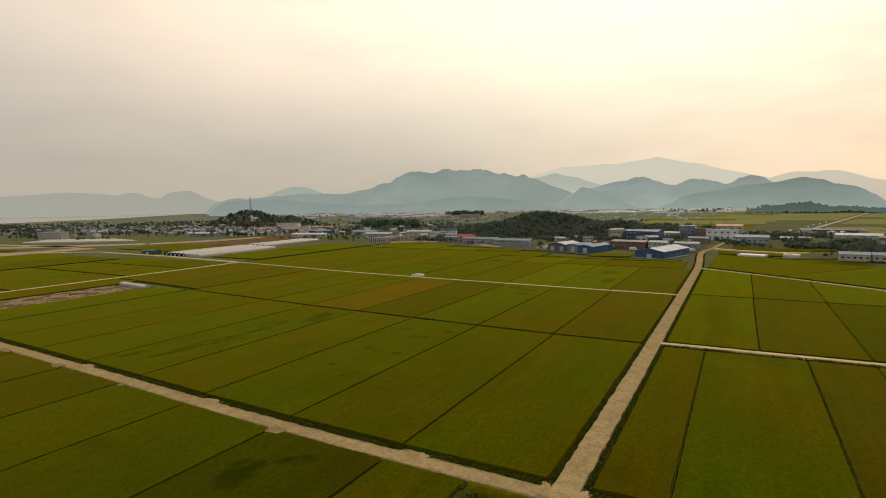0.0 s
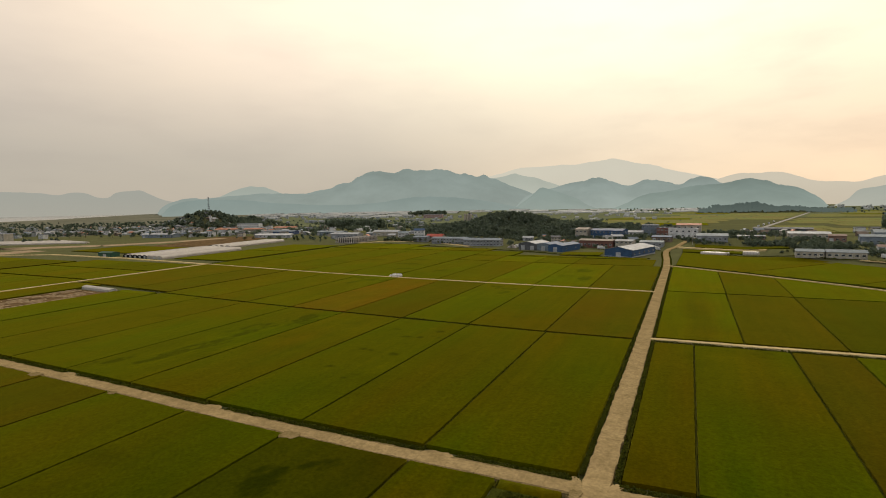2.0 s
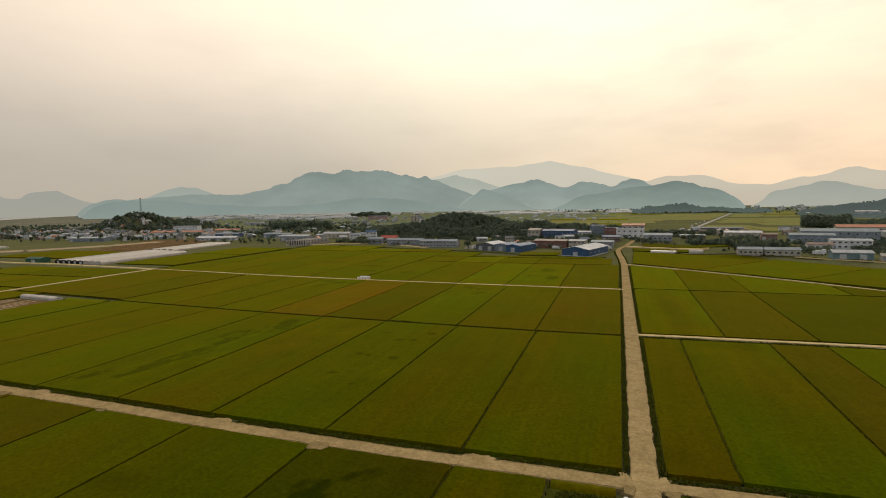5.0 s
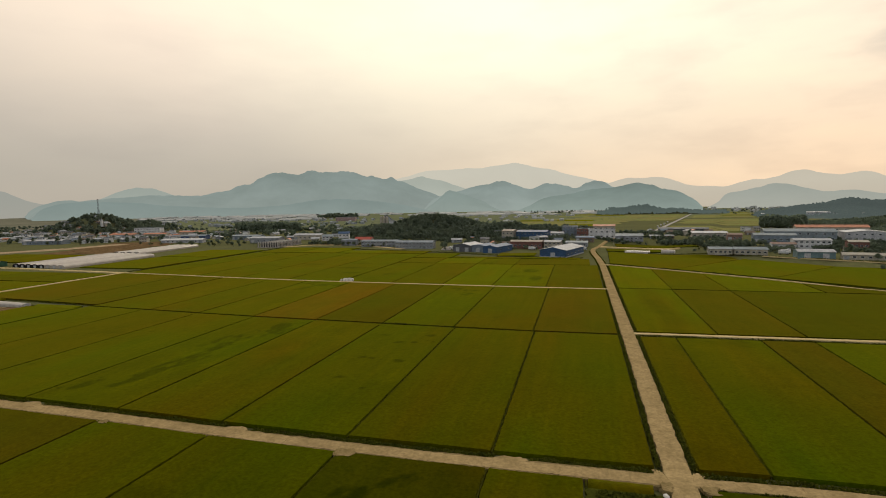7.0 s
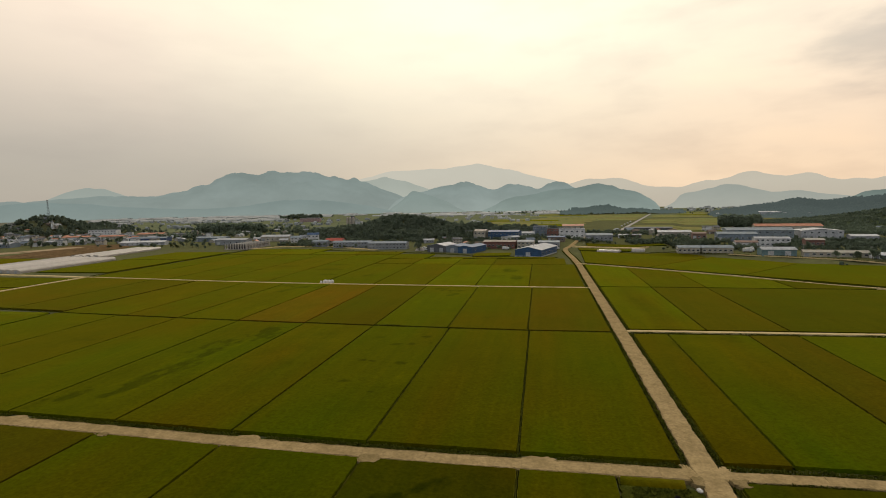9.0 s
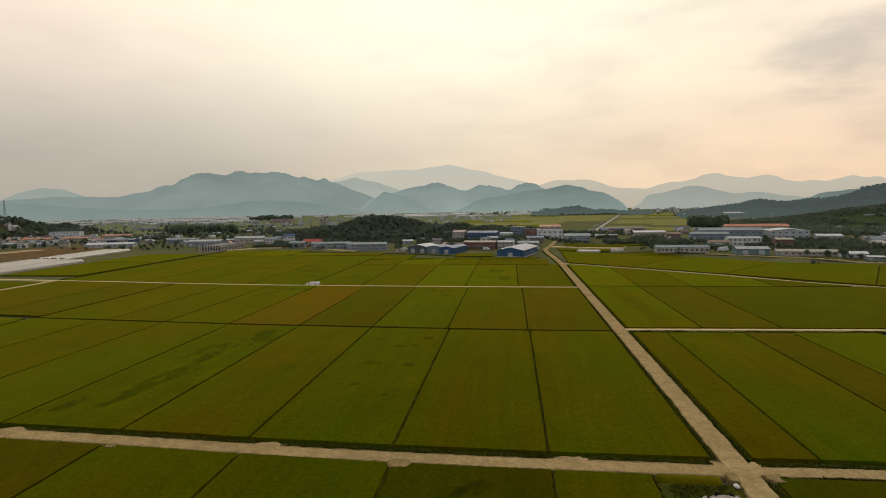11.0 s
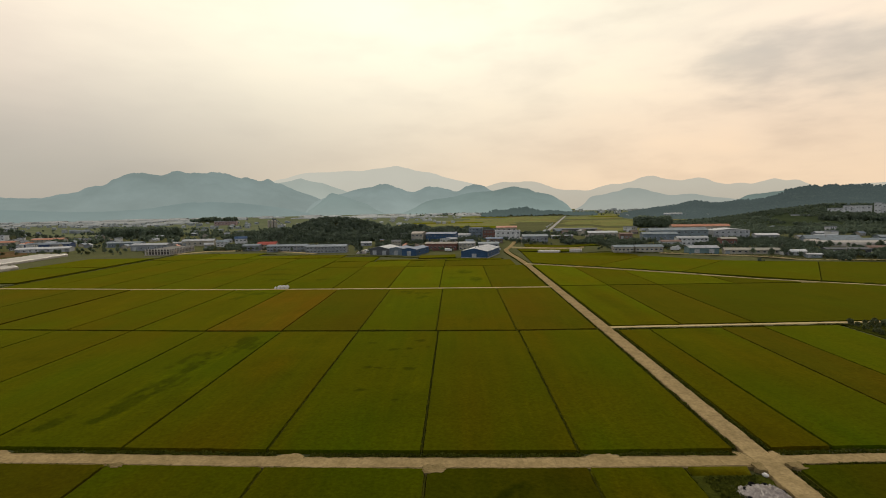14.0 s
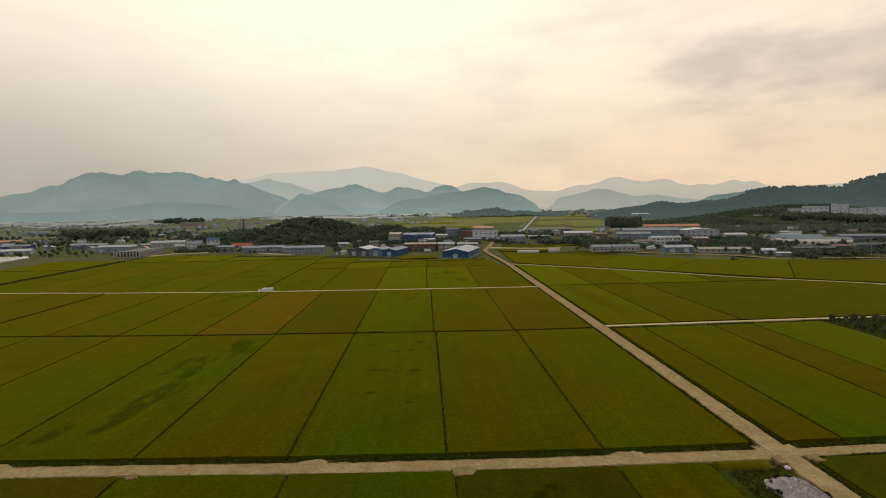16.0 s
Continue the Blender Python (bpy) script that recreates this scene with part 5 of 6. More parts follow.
def pitched(w, d, h, rise, along_x=True, over=0.5, t=0.2):
    bm = bmesh.new()
    span, run = (d, w) if along_x else (w, d)
    k = rise / (span / 2)
    prof = [(-over, h - over * k + 0.05), (span / 2, h + rise + 0.05), (span + over, h - over * k + 0.05),
            (span + over, h - over * k + 0.05 + t), (span / 2, h + rise + 0.05 + t), (-over, h - over * k + 0.05 + t)]
    ends = []
    for s in (-run / 2 - over, run / 2 + over):
        if along_x:
            ends.append([bm.verts.new((s, p, z)) for p, z in prof])
        else:
            ends.append([bm.verts.new((p - w / 2, s + d / 2, z)) for p, z in prof])
    a, b = ends
    for i in range(6):
        j = (i + 1) % 6
        bm.faces.new((a[i], b[i], b[j], a[j]))
    for e in (a, b[::-1]):
        bm.faces.new((e[0], e[1], e[4], e[5]))
        bm.faces.new((e[1], e[2], e[3], e[4]))
    bmesh.ops.recalc_face_normals(bm, faces=bm.faces)
    return bm


def window(parent, x, z, w, h, face="front", width=0.0, depth=0.0):
    """A framed window on the front or on a side wall."""
    fr = bmesh.new()
    f = 0.12
    for dims in ((-w / 2, w / 2, z, z + f), (-w / 2, w / 2, z + h - f, z + h), (-w / 2, -w / 2 + f, z + f, z + h - f), (w / 2 - f, w / 2, z + f, z + h - f)):
        box(fr, dims[0], dims[1], -0.1, 0.05, dims[2], dims[3])
    ob = part("window", fr, PAINT["white"], parent)
    part("pane", boxed(-w / 2 + f, w / 2 - f, -0.05, 0.02, z + f, z + h - f), GLASS, ob)
    if face == "front":
        ob.matrix_basis = pose(x, 0, 0)
    elif face == "right":
        ob.matrix_basis = pose(width / 2, x, 0, 0, 0, 90)
    else:
        ob.matrix_basis = pose(-width / 2, x, 0, 0, 0, -90)
    return ob


def shed(name, x, y, w, d, h, rise, yaw, wall, roof, label, category="shed", windows=0, doors=0, storeys=1, along="x", side=0, z=0.0, vents=0, stripe=None, group=""):
    """A building whose front's middle stands at x, y, with walls, roof, windows and shutter doors."""
    top = thing(name, x, y, z + on(x, y), yaw, label, category, group)
    ax = along == "x"
    if rise > 0:
        part("wall", gable(w, d, h, rise, ax), PAINT[wall], top)
        part("roof", pitched(w, d, h, rise, ax), PAINT[roof], top)
    else:
        part("wall", boxed(-w / 2, w / 2, 0, d, 0, h), PAINT[wall], top)
        bm = bmesh.new()
        box(bm, -w / 2 - 0.2, w / 2 + 0.2, -0.2, d + 0.2, h, h + 0.25)
        for q in ((-w / 2 - 0.2, w / 2 + 0.2, -0.2, 0.1), (-w / 2 - 0.2, w / 2 + 0.2, d - 0.1, d + 0.2), (-w / 2 - 0.2, -w / 2 + 0.1, 0.1, d - 0.1), (w / 2 - 0.1, w / 2 + 0.2, 0.1, d - 0.1)):
            box(bm, *q, h + 0.25, h + 0.7)
        part("roof", bm, PAINT[roof], top)
    slots = windows + doors
    floor_h = h / storeys
    for s in range(storeys):
        for k in range(slots):
            px = -w / 2 + w * (k + 0.5) / slots
            if s == 0 and k % max(1, slots // max(1, doors)) == 0 and doors:
                bw = min(4.0, w / slots * 0.7)
                part("shutter_door", boxed(px - bw / 2, px + bw / 2, -0.08, 0.04, 0.02, min(4.2, floor_h * 0.8)), PAINT["lightgrey" if wall not in ("white", "lightgrey", "cream") else "grey"], top)
            elif windows:
                window(top, px, s * floor_h + floor_h * 0.38, min(2.2, w / slots * 0.6), min(1.5, floor_h * 0.4))
    for k in range(side):
        for s in range(storeys):
            window(top, d * (k + 0.5) / side, s * floor_h + floor_h * 0.4, min(2.0, d / side * 0.5), min(1.4, floor_h * 0.38), "right", w, d)
            window(top, d * (k + 0.5) / side, s * floor_h + floor_h * 0.4, min(2.0, d / side * 0.5), min(1.4, floor_h * 0.38), "left", w, d)
    for k in range(vents):
        vz = h + rise + 0.2
        px = -w / 2 + w * (k + 0.5) / vents if ax else 0
        py = d / 2 if ax else d * (k + 0.5) / vents
        bm = bmesh.new()
        bmesh.ops.create_cone(bm, cap_ends=True, segments=10, radius1=0.35, radius2=0.35, depth=0.9, matrix=pose(px, py, vz + 0.4))
        bmesh.ops.create_cone(bm, cap_ends=True, segments=10, radius1=0.62, radius2=0.15, depth=0.45, matrix=pose(px, py, vz + 1.0))
        part("roof_vent", bm, STEEL, top)
    if stripe:
        part("wall_band", boxed(-w / 2 - 0.03, w / 2 + 0.03, -0.03, d + 0.03, 0, 1.1), PAINT[stripe], top)
    return top


shed("warehouse", -36.3, 357, 23, 48, 6.2, 2.4, -17, "blue", "lightgrey", "bright blue steel warehouse with a pale grey roof", "warehouse", 0, 1, along="y", side=5, vents=5, stripe="lightgrey")
shed("warehouse", -95, 392, 14, 34, 5.6, 1.5, -17, "blue", "blue", "bright blue steel warehouse with a blue roof", "warehouse", 0, 1, along="y", side=2)
shed("warehouse", -108, 400, 15, 24, 5.8, 1.4, -17, "bluegrey", "blue", "blue-roofed warehouse beside a blue hall", "warehouse", 0, 1, along="y", side=2)
shed("storage_shed", -124, 404, 20, 26, 5.8, 2.2, -17, "darkgrey", "lightgrey", "dark storage shed with a pale grey roof", windows=0, doors=2, along="y", side=2)
shed("workshop", -70, 536, 36, 24, 9.0, 1.6, -8, "blue", "navy", "large blue workshop with a dark roof", "workshop", 7, 1, 2, side=3)
shed("workshop", -98, 536, 14, 24, 10.2, 1.8, -8, "cream", "brown", "cream walled workshop with a brown roof", "workshop", 2, 1, 2)
shed("factory", -67, 441, 32, 16, 7.0, 1.2, -6, "brick", "brown", "low red brick factory building", "factory", 7, 1)
shed("factory", -41, 440, 16, 14, 7.0, 1.2, -6, "cream", "grey", "cream and brown workshop building", "factory", 4, 0, 2)
shed("workshop", -18, 455, 21, 12, 4.6, 1.3, -6, "grey", "steelblue", "low workshop with a pale blue roof", "workshop", 3, 1)
shed("workshop", -10, 482, 18, 12, 5.0, 1.2, -6, "brown", "blue", "low workshop with a blue roof", "workshop", 3, 1)
shed("workshop", -44, 566, 20, 10, 5.0, 1.2, -4, "white", "lightgrey", "small white workshop among trees", "workshop", 3, 1)
shed("office", -27, 574, 17, 18, 11.5, 0, -4, "bluegrey", "grey", "blue-grey three-storey office block", "office", 4, 0, 3)
shed("office", -10.5, 556, 16, 16, 9.4, 0, -4, "brick", "darkgrey", "red-brown brick office block", "office", 4, 0, 2)
shed("office", 9, 526, 28.5, 14, 9.8, 0, -1, "white", "lightgrey", "white flat-roofed two-storey office", "office", 5, 0, 2, side=3)
shed("hall", 14, 596, 26, 16, 10.8, 1.8, -4, "cream", "orange", "hall with an orange roof behind a white office", "hall", 4, 0, 2)
shed("factory", 35, 487, 27, 16, 6.0, 1.8, -1, "grey", "steelblue", "grey factory shed with a pale blue roof", "factory", 5, 1)
shed("factory", 115, 654, 60, 16, 4.6, 1.4, -8, "darkgrey", "darkgrey", "long low dark-roofed factory shed", "factory", 6, 2)
shed("factory", 122, 539, 35, 14, 5.4, 1.6, -3, "cream", "white", "cream factory shed with a white roof", "factory", 6, 0)
shed("workshop", 135, 492, 13, 12, 6.4, 0.9, -8, "rust", "rust", "rusty brown metal-clad workshop", "workshop", 2, 1)
shed("workshop", 64, 522, 10, 9, 3.2, 0.8, -6, "white", "lightgrey", "small white workshop hut", "workshop", 2, 1)
shed("workshop", 78, 519, 9, 8, 3.6, 0.8, -6, "rust", "grey", "small rusty workshop hut", "workshop", 2, 1)
shed("farm_shed", 93, 366, 16.5, 11, 4.6, 1.4, -4, "cream", "steelblue", "cream farm shed with small windows and a pale blue roof", windows=5, side=2)
shed("farm_shed", 114, 364, 23, 11, 4.6, 1.5, -4, "cream", "steelblue", "cream farm shed with small windows and a pale blue roof", windows=6, side=2)
shed("farm_shed", 150, 341, 23, 13, 5.0, 1.5, -4, "teal", "lightgrey", "dark teal shed with a pale roof", doors=2)
shed("factory_hall", 165, 474, 35, 18, 7.6, 1.6, -8, "bluegrey", "steelblue", "factory hall with a pale blue roof", "factory", 6, 1, side=3)
shed("factory_hall", 192, 492, 60, 24, 9.4, 2.2, -8, "steelblue", "steelblue", "large pale blue factory hall", "factory", 9, 0, 2, side=3, vents=4)
shed("factory_hall", 180, 430, 28, 14, 7.2, 1.2, -8, "white", "lightgrey", "white two-storey factory wing", "factory", 6, 1, 2)
shed("factory_hall", 248, 490, 36, 26, 8.6, 1.8, -8, "lightgrey", "white", "pale grey factory hall with dark gate", "factory", 5, 1, 2, along="y")
shed("factory_hall", 240, 545, 64, 16, 10.8, 2.2, -8, "cream", "orange", "factory hall with an orange roof", "factory", 8, 0, 2)
shed("workshop", 155, 420, 18, 12, 4.6, 1.2, -8, "white", "rust", "white workshop with a rusty roof", "workshop", 3, 1)
shed("workshop", 212, 424, 14, 12, 6.2, 1.2, -8, "brick", "cream", "brick workshop between factory halls", "workshop", 3, 1)
shed("workshop", 275, 470, 22, 14, 5.2, 1.4, -10, "lightgrey", "white", "pale workshop with a white roof", "workshop", 4, 1)
shed("workshop", 306, 455, 16, 10, 4.6, 1.2, -10, "cream", "grey", "small cream walled workshop", "workshop", 2, 1)
shed("workshop", 330, 462, 20, 10, 4.6, 1.2, -10, "white", "lightgrey", "small white workshop among trees", "workshop", 3, 1)
shed("low_barn", 185, 335, 40, 9, 3.4, 1.3, -13, "cream", "cream", "long low barn with a weathered tan roof", "barn", 8, 1)
shed("low_barn", 210, 321, 16, 8, 3.0, 1.3, -13, "white", "white", "small low barn with a white roof", "barn", 3, 1)
shed("hut", 215, 306, 10, 6, 2.5, 0.6, -13, "steelblue", "white", "small pale blue hut by the lane", "hut", 2, 1)
shed("low_barn", 255, 327, 30, 11, 3.4, 1.0, -12, "darkgrey", "darkgrey", "long low barn with a blackened roof", "barn", 3, 1)
shed("low_barn", 289, 338, 18, 9, 3.4, 1.2, -12, "cream", "rust", "low barn with a rusty roof", "barn", 3, 1)
shed("low_barn", 318, 346, 28, 11, 3.6, 1.2, -12, "darkgrey", "darkgrey", "low dark barn in scrub", "barn", 3, 1)
shed("factory", 311, 425, 46, 15, 5.0, 2.6, -15, "bluegrey", "steelblue", "long factory shed with a pale blue roof", "factory", 6, 1)
shed("factory", 318, 404, 56, 15, 3.6, 2.4, -15, "steelblue", "steelblue", "long factory shed with a pale blue roof", "factory", 8, 1)
shed("factory", 390, 436, 44, 16, 4.6, 1.4, -14, "bluegrey", "steelblue", "long shed with a pale blue roof", "factory", 5, 1)
for x, y, w, d, topz, wall, roof, label in ((628, 864, 42, 26, 29, "white", "lightgrey", "pale grey plant hall on the hillside"), (648, 852, 44, 26, 33.5, "white", "white", "pale blue plant hall on the hillside"),
                                        (669, 834, 11, 22, 39.5, "white", "lightgrey", "white plant tower on the hillside"), (679, 826, 17, 24, 37, "white", "white", "pale grey plant block on the hillside"),
                                        (695, 813, 26, 22, 30, "white", "lightgrey", "cream plant hall on the hillside"), (715, 797, 28, 22, 31.5, "white", "lightgrey", "pale plant hall on the hillside"),
                                        (742, 775, 30, 22, 30, "white", "white", "white plant hall on the hillside"), (582, 896, 40, 14, 17, "white", "lightgrey", "low white plant shed on the slope")):
    foot = float(mound_height(np.array([x]), np.array([y]), SLOPE)[0]) - 2.5
    shed("hillside_plant", x, y, w * 0.9, d, (topz - foot) * 0.9, 0, -38, wall, roof, label, "plant", max(2, int(w / 8)), 0, 3, z=foot)
shed("dormitory", -228, 454, 42, 13, 6.0, 1.4, 2, "grey", "bluegrey", "long two-storey building with a blue-grey roof", "dormitory", 12, 0, 2, side=3)
shed("dormitory", -182, 434, 40, 13, 6.4, 1.6, 2, "grey", "bluegrey", "long two-storey building with a blue-grey roof", "dormitory", 11, 0, 2, side=3)
shed("house", -258, 478, 20, 11, 6.4, 2.6, 2, "cream", "red", "house with a bright red roof behind long buildings", "house", 5, 0, 2)
shed("farm_shed", -272, 470, 18, 12, 6, 1.2, 2, "grey", "bluegrey", "grey shed beside a long building", windows=3, doors=1)
shed("farm_shed", -374, 560, 38, 16, 6.4, 2.0, 8, "cream", "lightgrey", "cream shed with a pale roof", windows=5, doors=1)
shed("house", -334, 540, 14, 10, 6.0, 2.2, 20, "white", "steelblue", "white house with a blue roof", "house", 3, 0, 2)
shed("house", -316, 552, 14, 10, 9.0, 2.4, 20, "white", "blue", "white house with a bright blue roof", "house", 3, 0, 2)
shed("house", -345, 528, 10, 8, 4.0, 1.6, 20, "cream", "lightgrey", "small cream house with a pale roof", "house", 2, 1)
shed("barn", -522, 497, 54, 14, 4.0, 1.6, 16, "lightgrey", "white", "long barn with a white roof", "barn", 7, 2)
shed("barn", -400, 498, 40, 16, 6.5, 1.6, 3, "grey", "lightgrey", "grey-roofed hall behind unfinished columns", "barn", 4, 1)
shed("barn", -470, 560, 44, 16, 5.2, 1.4, 8, "bluegrey", "steelblue", "barn with a pale blue roof", "barn", 5, 1)
shed("barn", -566, 560, 50, 18, 5.0, 1.6, 14, "navy", "bluegrey", "long barn with a blue-grey roof", "barn", 5, 1)
shed("barn", -710, 458, 52, 18, 4.8, 1.6, 14, "bluegrey", "lightgrey", "long barn with a pale roof", "barn", 6, 1)
shed("greenhouse_hall", -730, 606, 40, 16, 4.6, 1.6, 16, "cream", "orange", "hall with an orange roof by the village", "hall", 7, 0, 1)
shed("greenhouse_hall", -682, 622, 36, 16, 4.6, 1.6, 16, "cream", "orange", "hall with an orange roof by the village", "hall", 7, 0, 1)
shed("hall", -640, 655, 40, 18, 6.0, 1.8, 16, "cream", "orange", "hall with a faded orange roof", "hall", 7, 0, 2)
shed("farm_shed", -484, 233, 17, 9, 3.6, 1.0, 3, "green", "green", "dark green shed beside the long greenhouses", doors=1)
shed("school", -689, 1361, 58, 18, 11, 0, 10, "rose", "lightgrey", "dull pink school block on the far plain", "school", 8, 0, 3)
shed("factory_hall", 520, 1322, 46, 24, 13, 1.5, -20, "lightgrey", "white", "pale factory hall in front of the wooded ridge", "factory", 6, 0, 2)
shed("factory_hall", 572, 1300, 60, 26, 11, 1.5, -20, "lightgrey", "white", "pale factory hall in front of the wooded ridge", "factory", 7, 0, 2)
shed("factory_hall", 640, 1275, 40, 24, 9, 1.5, -20, "bluegrey", "lightgrey", "grey factory hall in front of the wooded ridge", "factory", 5, 0, 2)
shed("factory_hall", 470, 1480, 44, 22, 6, 1.5, -20, "lightgrey", "white", "low pale factory hall on the far plain", "factory", 5, 0, 1)
shed("school", -760, 690, 46, 14, 11, 0, 14, "white", "lightgrey", "white village school block", "school", 9, 0, 3)
shed("concrete_block", -893, 333, 42, 15, 10.8, 0, 18, "cream", "lightgrey", "cream concrete building on the flats", "building", 9, 0, 3)
church = shed("church", -868, 700, 10, 16, 6, 3, 14, "cream", "grey", "white village church with a tower", "church", 2, 1, along="y", z=14)
part("tower", boxed(-1.6, 1.6, -3.2, -0.02, 0, 11.5), PAINT["white"], church)
sp = bmesh.new()
bmesh.ops.create_cone(sp, cap_ends=True, segments=4, radius1=2.2, radius2=0.1, depth=4, matrix=pose(0, -1.6, 13.5, 0, 0, 45))
part("spire", sp, PAINT["grey"], church)


def batching_plant(x, y, yaw):
    """Cement silos beside a mixing tower and a conveyor shed."""
    top = thing("batching_plant", x, y, -0.2, yaw, "grey concrete batching plant with tall silos", "plant")
    for k in range(3):
        bm = bmesh.new()
        bmesh.ops.create_cone(bm, cap_ends=True, segments=12, radius1=3.0, radius2=3.0, depth=15, matrix=pose(-9 + k * 7.0, 0, 9.5))
        bmesh.ops.create_cone(bm, cap_ends=True, segments=12, radius1=3.1, radius2=0.6, depth=2, matrix=pose(-9 + k * 7.0, 0, 18.0))
        part("silo", bm, CONCRETE, top)
    part("tower", boxed(-3, 4, 5, 12, 0, 21), PAINT["darkgrey"], top)
    part("shed", boxed(11, 26, -3, 9, 0, 8), PAINT["lightgrey"], top)
    bm = bmesh.new()
    for k in range(8):
        box(bm, 4 + k * 2.4, 6.6 + k * 2.4, 7, 9, 17 - k * 1.6, 19 - k * 1.6)
    part("conveyor", bm, PAINT["grey"], top)
    return top


batching_plant(-465, 1098, 0)


def unfinished(x, y, yaw):
    """A building under construction: slab, tall precast columns round it, edge beams, a black block for the shade
    inside.
    """
    top = thing("unfinished_building", x, y, 0, yaw, "unfinished concrete building with rows of tall pale columns", "building")
    part("slab", boxed(0, 26, 0, 56, -0.3, 0.5), CONCRETE, top)
    col = bm_mesh("column", boxed(-0.5, 0.5, -0.5, 0.5, 0.5, 6.3, bevel=0.06), COLUMN)
    for k in range(9):
        part("column", col, COLUMN, top).matrix_basis = pose(0.9 + k * 3.02, 0.9, 0)
    for k in range(1, 17):
        part("column", col, COLUMN, top).matrix_basis = pose(25.1, 0.9 + k * 3.35, 0)
    # Near-black block added to paint the shade between the columns.
    part("inner_wall", boxed(1.5, 23.5, 3.6, 54, 0.5, 5.4), DARK, top)
    part("edge_beam", boxed(0.2, 25.8, 0.3, 1.5, 3.6, 4.1), CONCRETE, top)
    part("edge_beam", boxed(24.5, 25.7, 1.5, 55, 3.6, 4.1), CONCRETE, top)
    return top


unfinished(-366, 432, 2)


def arch(w, L, h, n=9, skirt=1.2):
    """A hooped cover, thick at the rim."""
    prof = [(-w / 2, 0), (-w / 2, skirt)] + [(-w / 2 * math.cos(math.pi * k / n), skirt + (h - skirt) * math.sin(math.pi * k / n)) for k in range(1, n)] + [(w / 2, skirt), (w / 2, 0)]
    bm = bmesh.new()
    a = [bm.verts.new((x, 0, z)) for x, z in prof]
    b = [bm.verts.new((x, L, z)) for x, z in prof]
    for i in range(len(prof) - 1):
        bm.faces.new((a[i], b[i], b[i + 1], a[i + 1]))
    return bm, prof


def tunnel(x, y, w, L, h, yaw, label, end=None, hoops=5):
    top = thing("greenhouse", x, y, on(x, y, 0.2), yaw, label, "greenhouse", "greenhouses")
    bm, prof = arch(w, L, h)
    part("cover", bm, VINYL, top)
    for name, yy in (("end_wall", 0.0), ("end_wall", L)):
        e = bmesh.new()
        vs = [e.verts.new((px, yy, pz)) for px, pz in prof]
        e.faces.new(vs if yy == 0 else vs[::-1])
        part(name, e, (end or VINYL) if yy == 0 else VINYL, top)
    part("door", boxed(-1.1, 1.1, -0.06, -0.005, 0, 2.0), PAINT["lightgrey"], top)
    hp = bmesh.new()
    for k in range(hoops):
        yy = L * (k + 0.5) / hoops
        for (xa, za), (xb, zb) in zip(prof, prof[1:]):
            q = [hp.verts.new(p) for p in ((xa * 1.012, yy - 0.12, za + 0.03), (xb * 1.012, yy - 0.12, zb + 0.03), (xb * 1.012, yy + 0.12, zb + 0.03), (xa * 1.012, yy + 0.12, za + 0.03))]
            hp.faces.new(q)
    part("hoop_set", hp, STEEL, top)
    return top


NETS = material("black_shade_net", (0.02, 0.022, 0.024), rough=0.9, scale=0.8)
for k in range(8):
    tunnel(-458 + k * 7.3, 236 - k * 0.6, 7.3, 96, 3.0, 3.0, "long milky vinyl greenhouse with a dark end" if k < 5 else "long milky vinyl greenhouse", NETS if k < 5 else None)
for k in range(4):
    tunnel(-466 + k * 7.3, 340 + k * 1.0, 7.3, 98, 3.0, 6.0, "long milky vinyl greenhouse")
for k in range(7):
    tunnel(-823 - 4.4 * k, 272 + 6.7 * k, 8.0, 145 - 9 * k, 2.3, -57, "low milky vinyl greenhouse on the flats")
for k in range(4):
    tunnel(278 + k * 3, 399 + k * 10, 9.6, 58, 4.6, -102, "grey vinyl greenhouse among scrub")
tunnel(-268.5, 99.0, 4.2, 29, 2.0, 84, "low white vinyl tunnel beside the mud plot", hoops=8)
for k in range(2):
    tunnel(24 + k * 2, 397 + k * 5, 4.4, 19, 2.6, -106, "small white vinyl tunnel in a yard", hoops=8)
tunnel(55, 406, 5.0, 11, 3.0, -106, "small white vinyl tunnel in a yard", hoops=5)


# White vinyl with haze put into its colour as a bluish grey.
FAR_VINYL = material("hazed_white_vinyl", (0.40, 0.42, 0.42), (0.24, 0.27, 0.265), scale=0.02, fine=0.2, rough=0.5, spread=0.1)


def far_vinyl():
    """Countless greenhouses on the far plain, row behind row."""
    r = random.Random(9)
    v, f = [], []
    spots = []
    for j in range(26):
        y = 1320 + j * 56
        x = -1.03 * y
        while x < -0.57 * y:
            L = r.uniform(40, 85)
            if r.random() < (0.8 if j < 4 else 0.45):
                x += L
                continue
            spots.append((x, y + r.uniform(-8, 8), L, r.randint(2, 3)))
            x += L + r.choice((2, 4, 16))
    for _ in range(70):
        y = r.uniform(1850, 2700)
        spots.append((r.uniform(-0.55, 0.05) * y, y, r.uniform(50, 110), 2))
    for x0, y, L, rows_ in spots:
        for q in range(rows_):
            w, h = 10.0, 4.6
            for k in range(5):
                a = math.pi * k / 4
                v += [(x0, y + q * 11 - math.cos(a) * w / 2, math.sin(a) * h), (x0 + L, y + q * 11 - math.cos(a) * w / 2, math.sin(a) * h)]
            b = len(v) - 10
            f += [(b + 2 * k, b + 2 * k + 1, b + 2 * k + 3, b + 2 * k + 2) for k in range(4)]
    tagged(new("far_greenhouses", np_mesh("far_greenhouses", np.array(v), np.array(f), FAR_VINYL)), "rows of white vinyl greenhouses on the far plain", "greenhouses", kind="stuff")


far_vinyl()


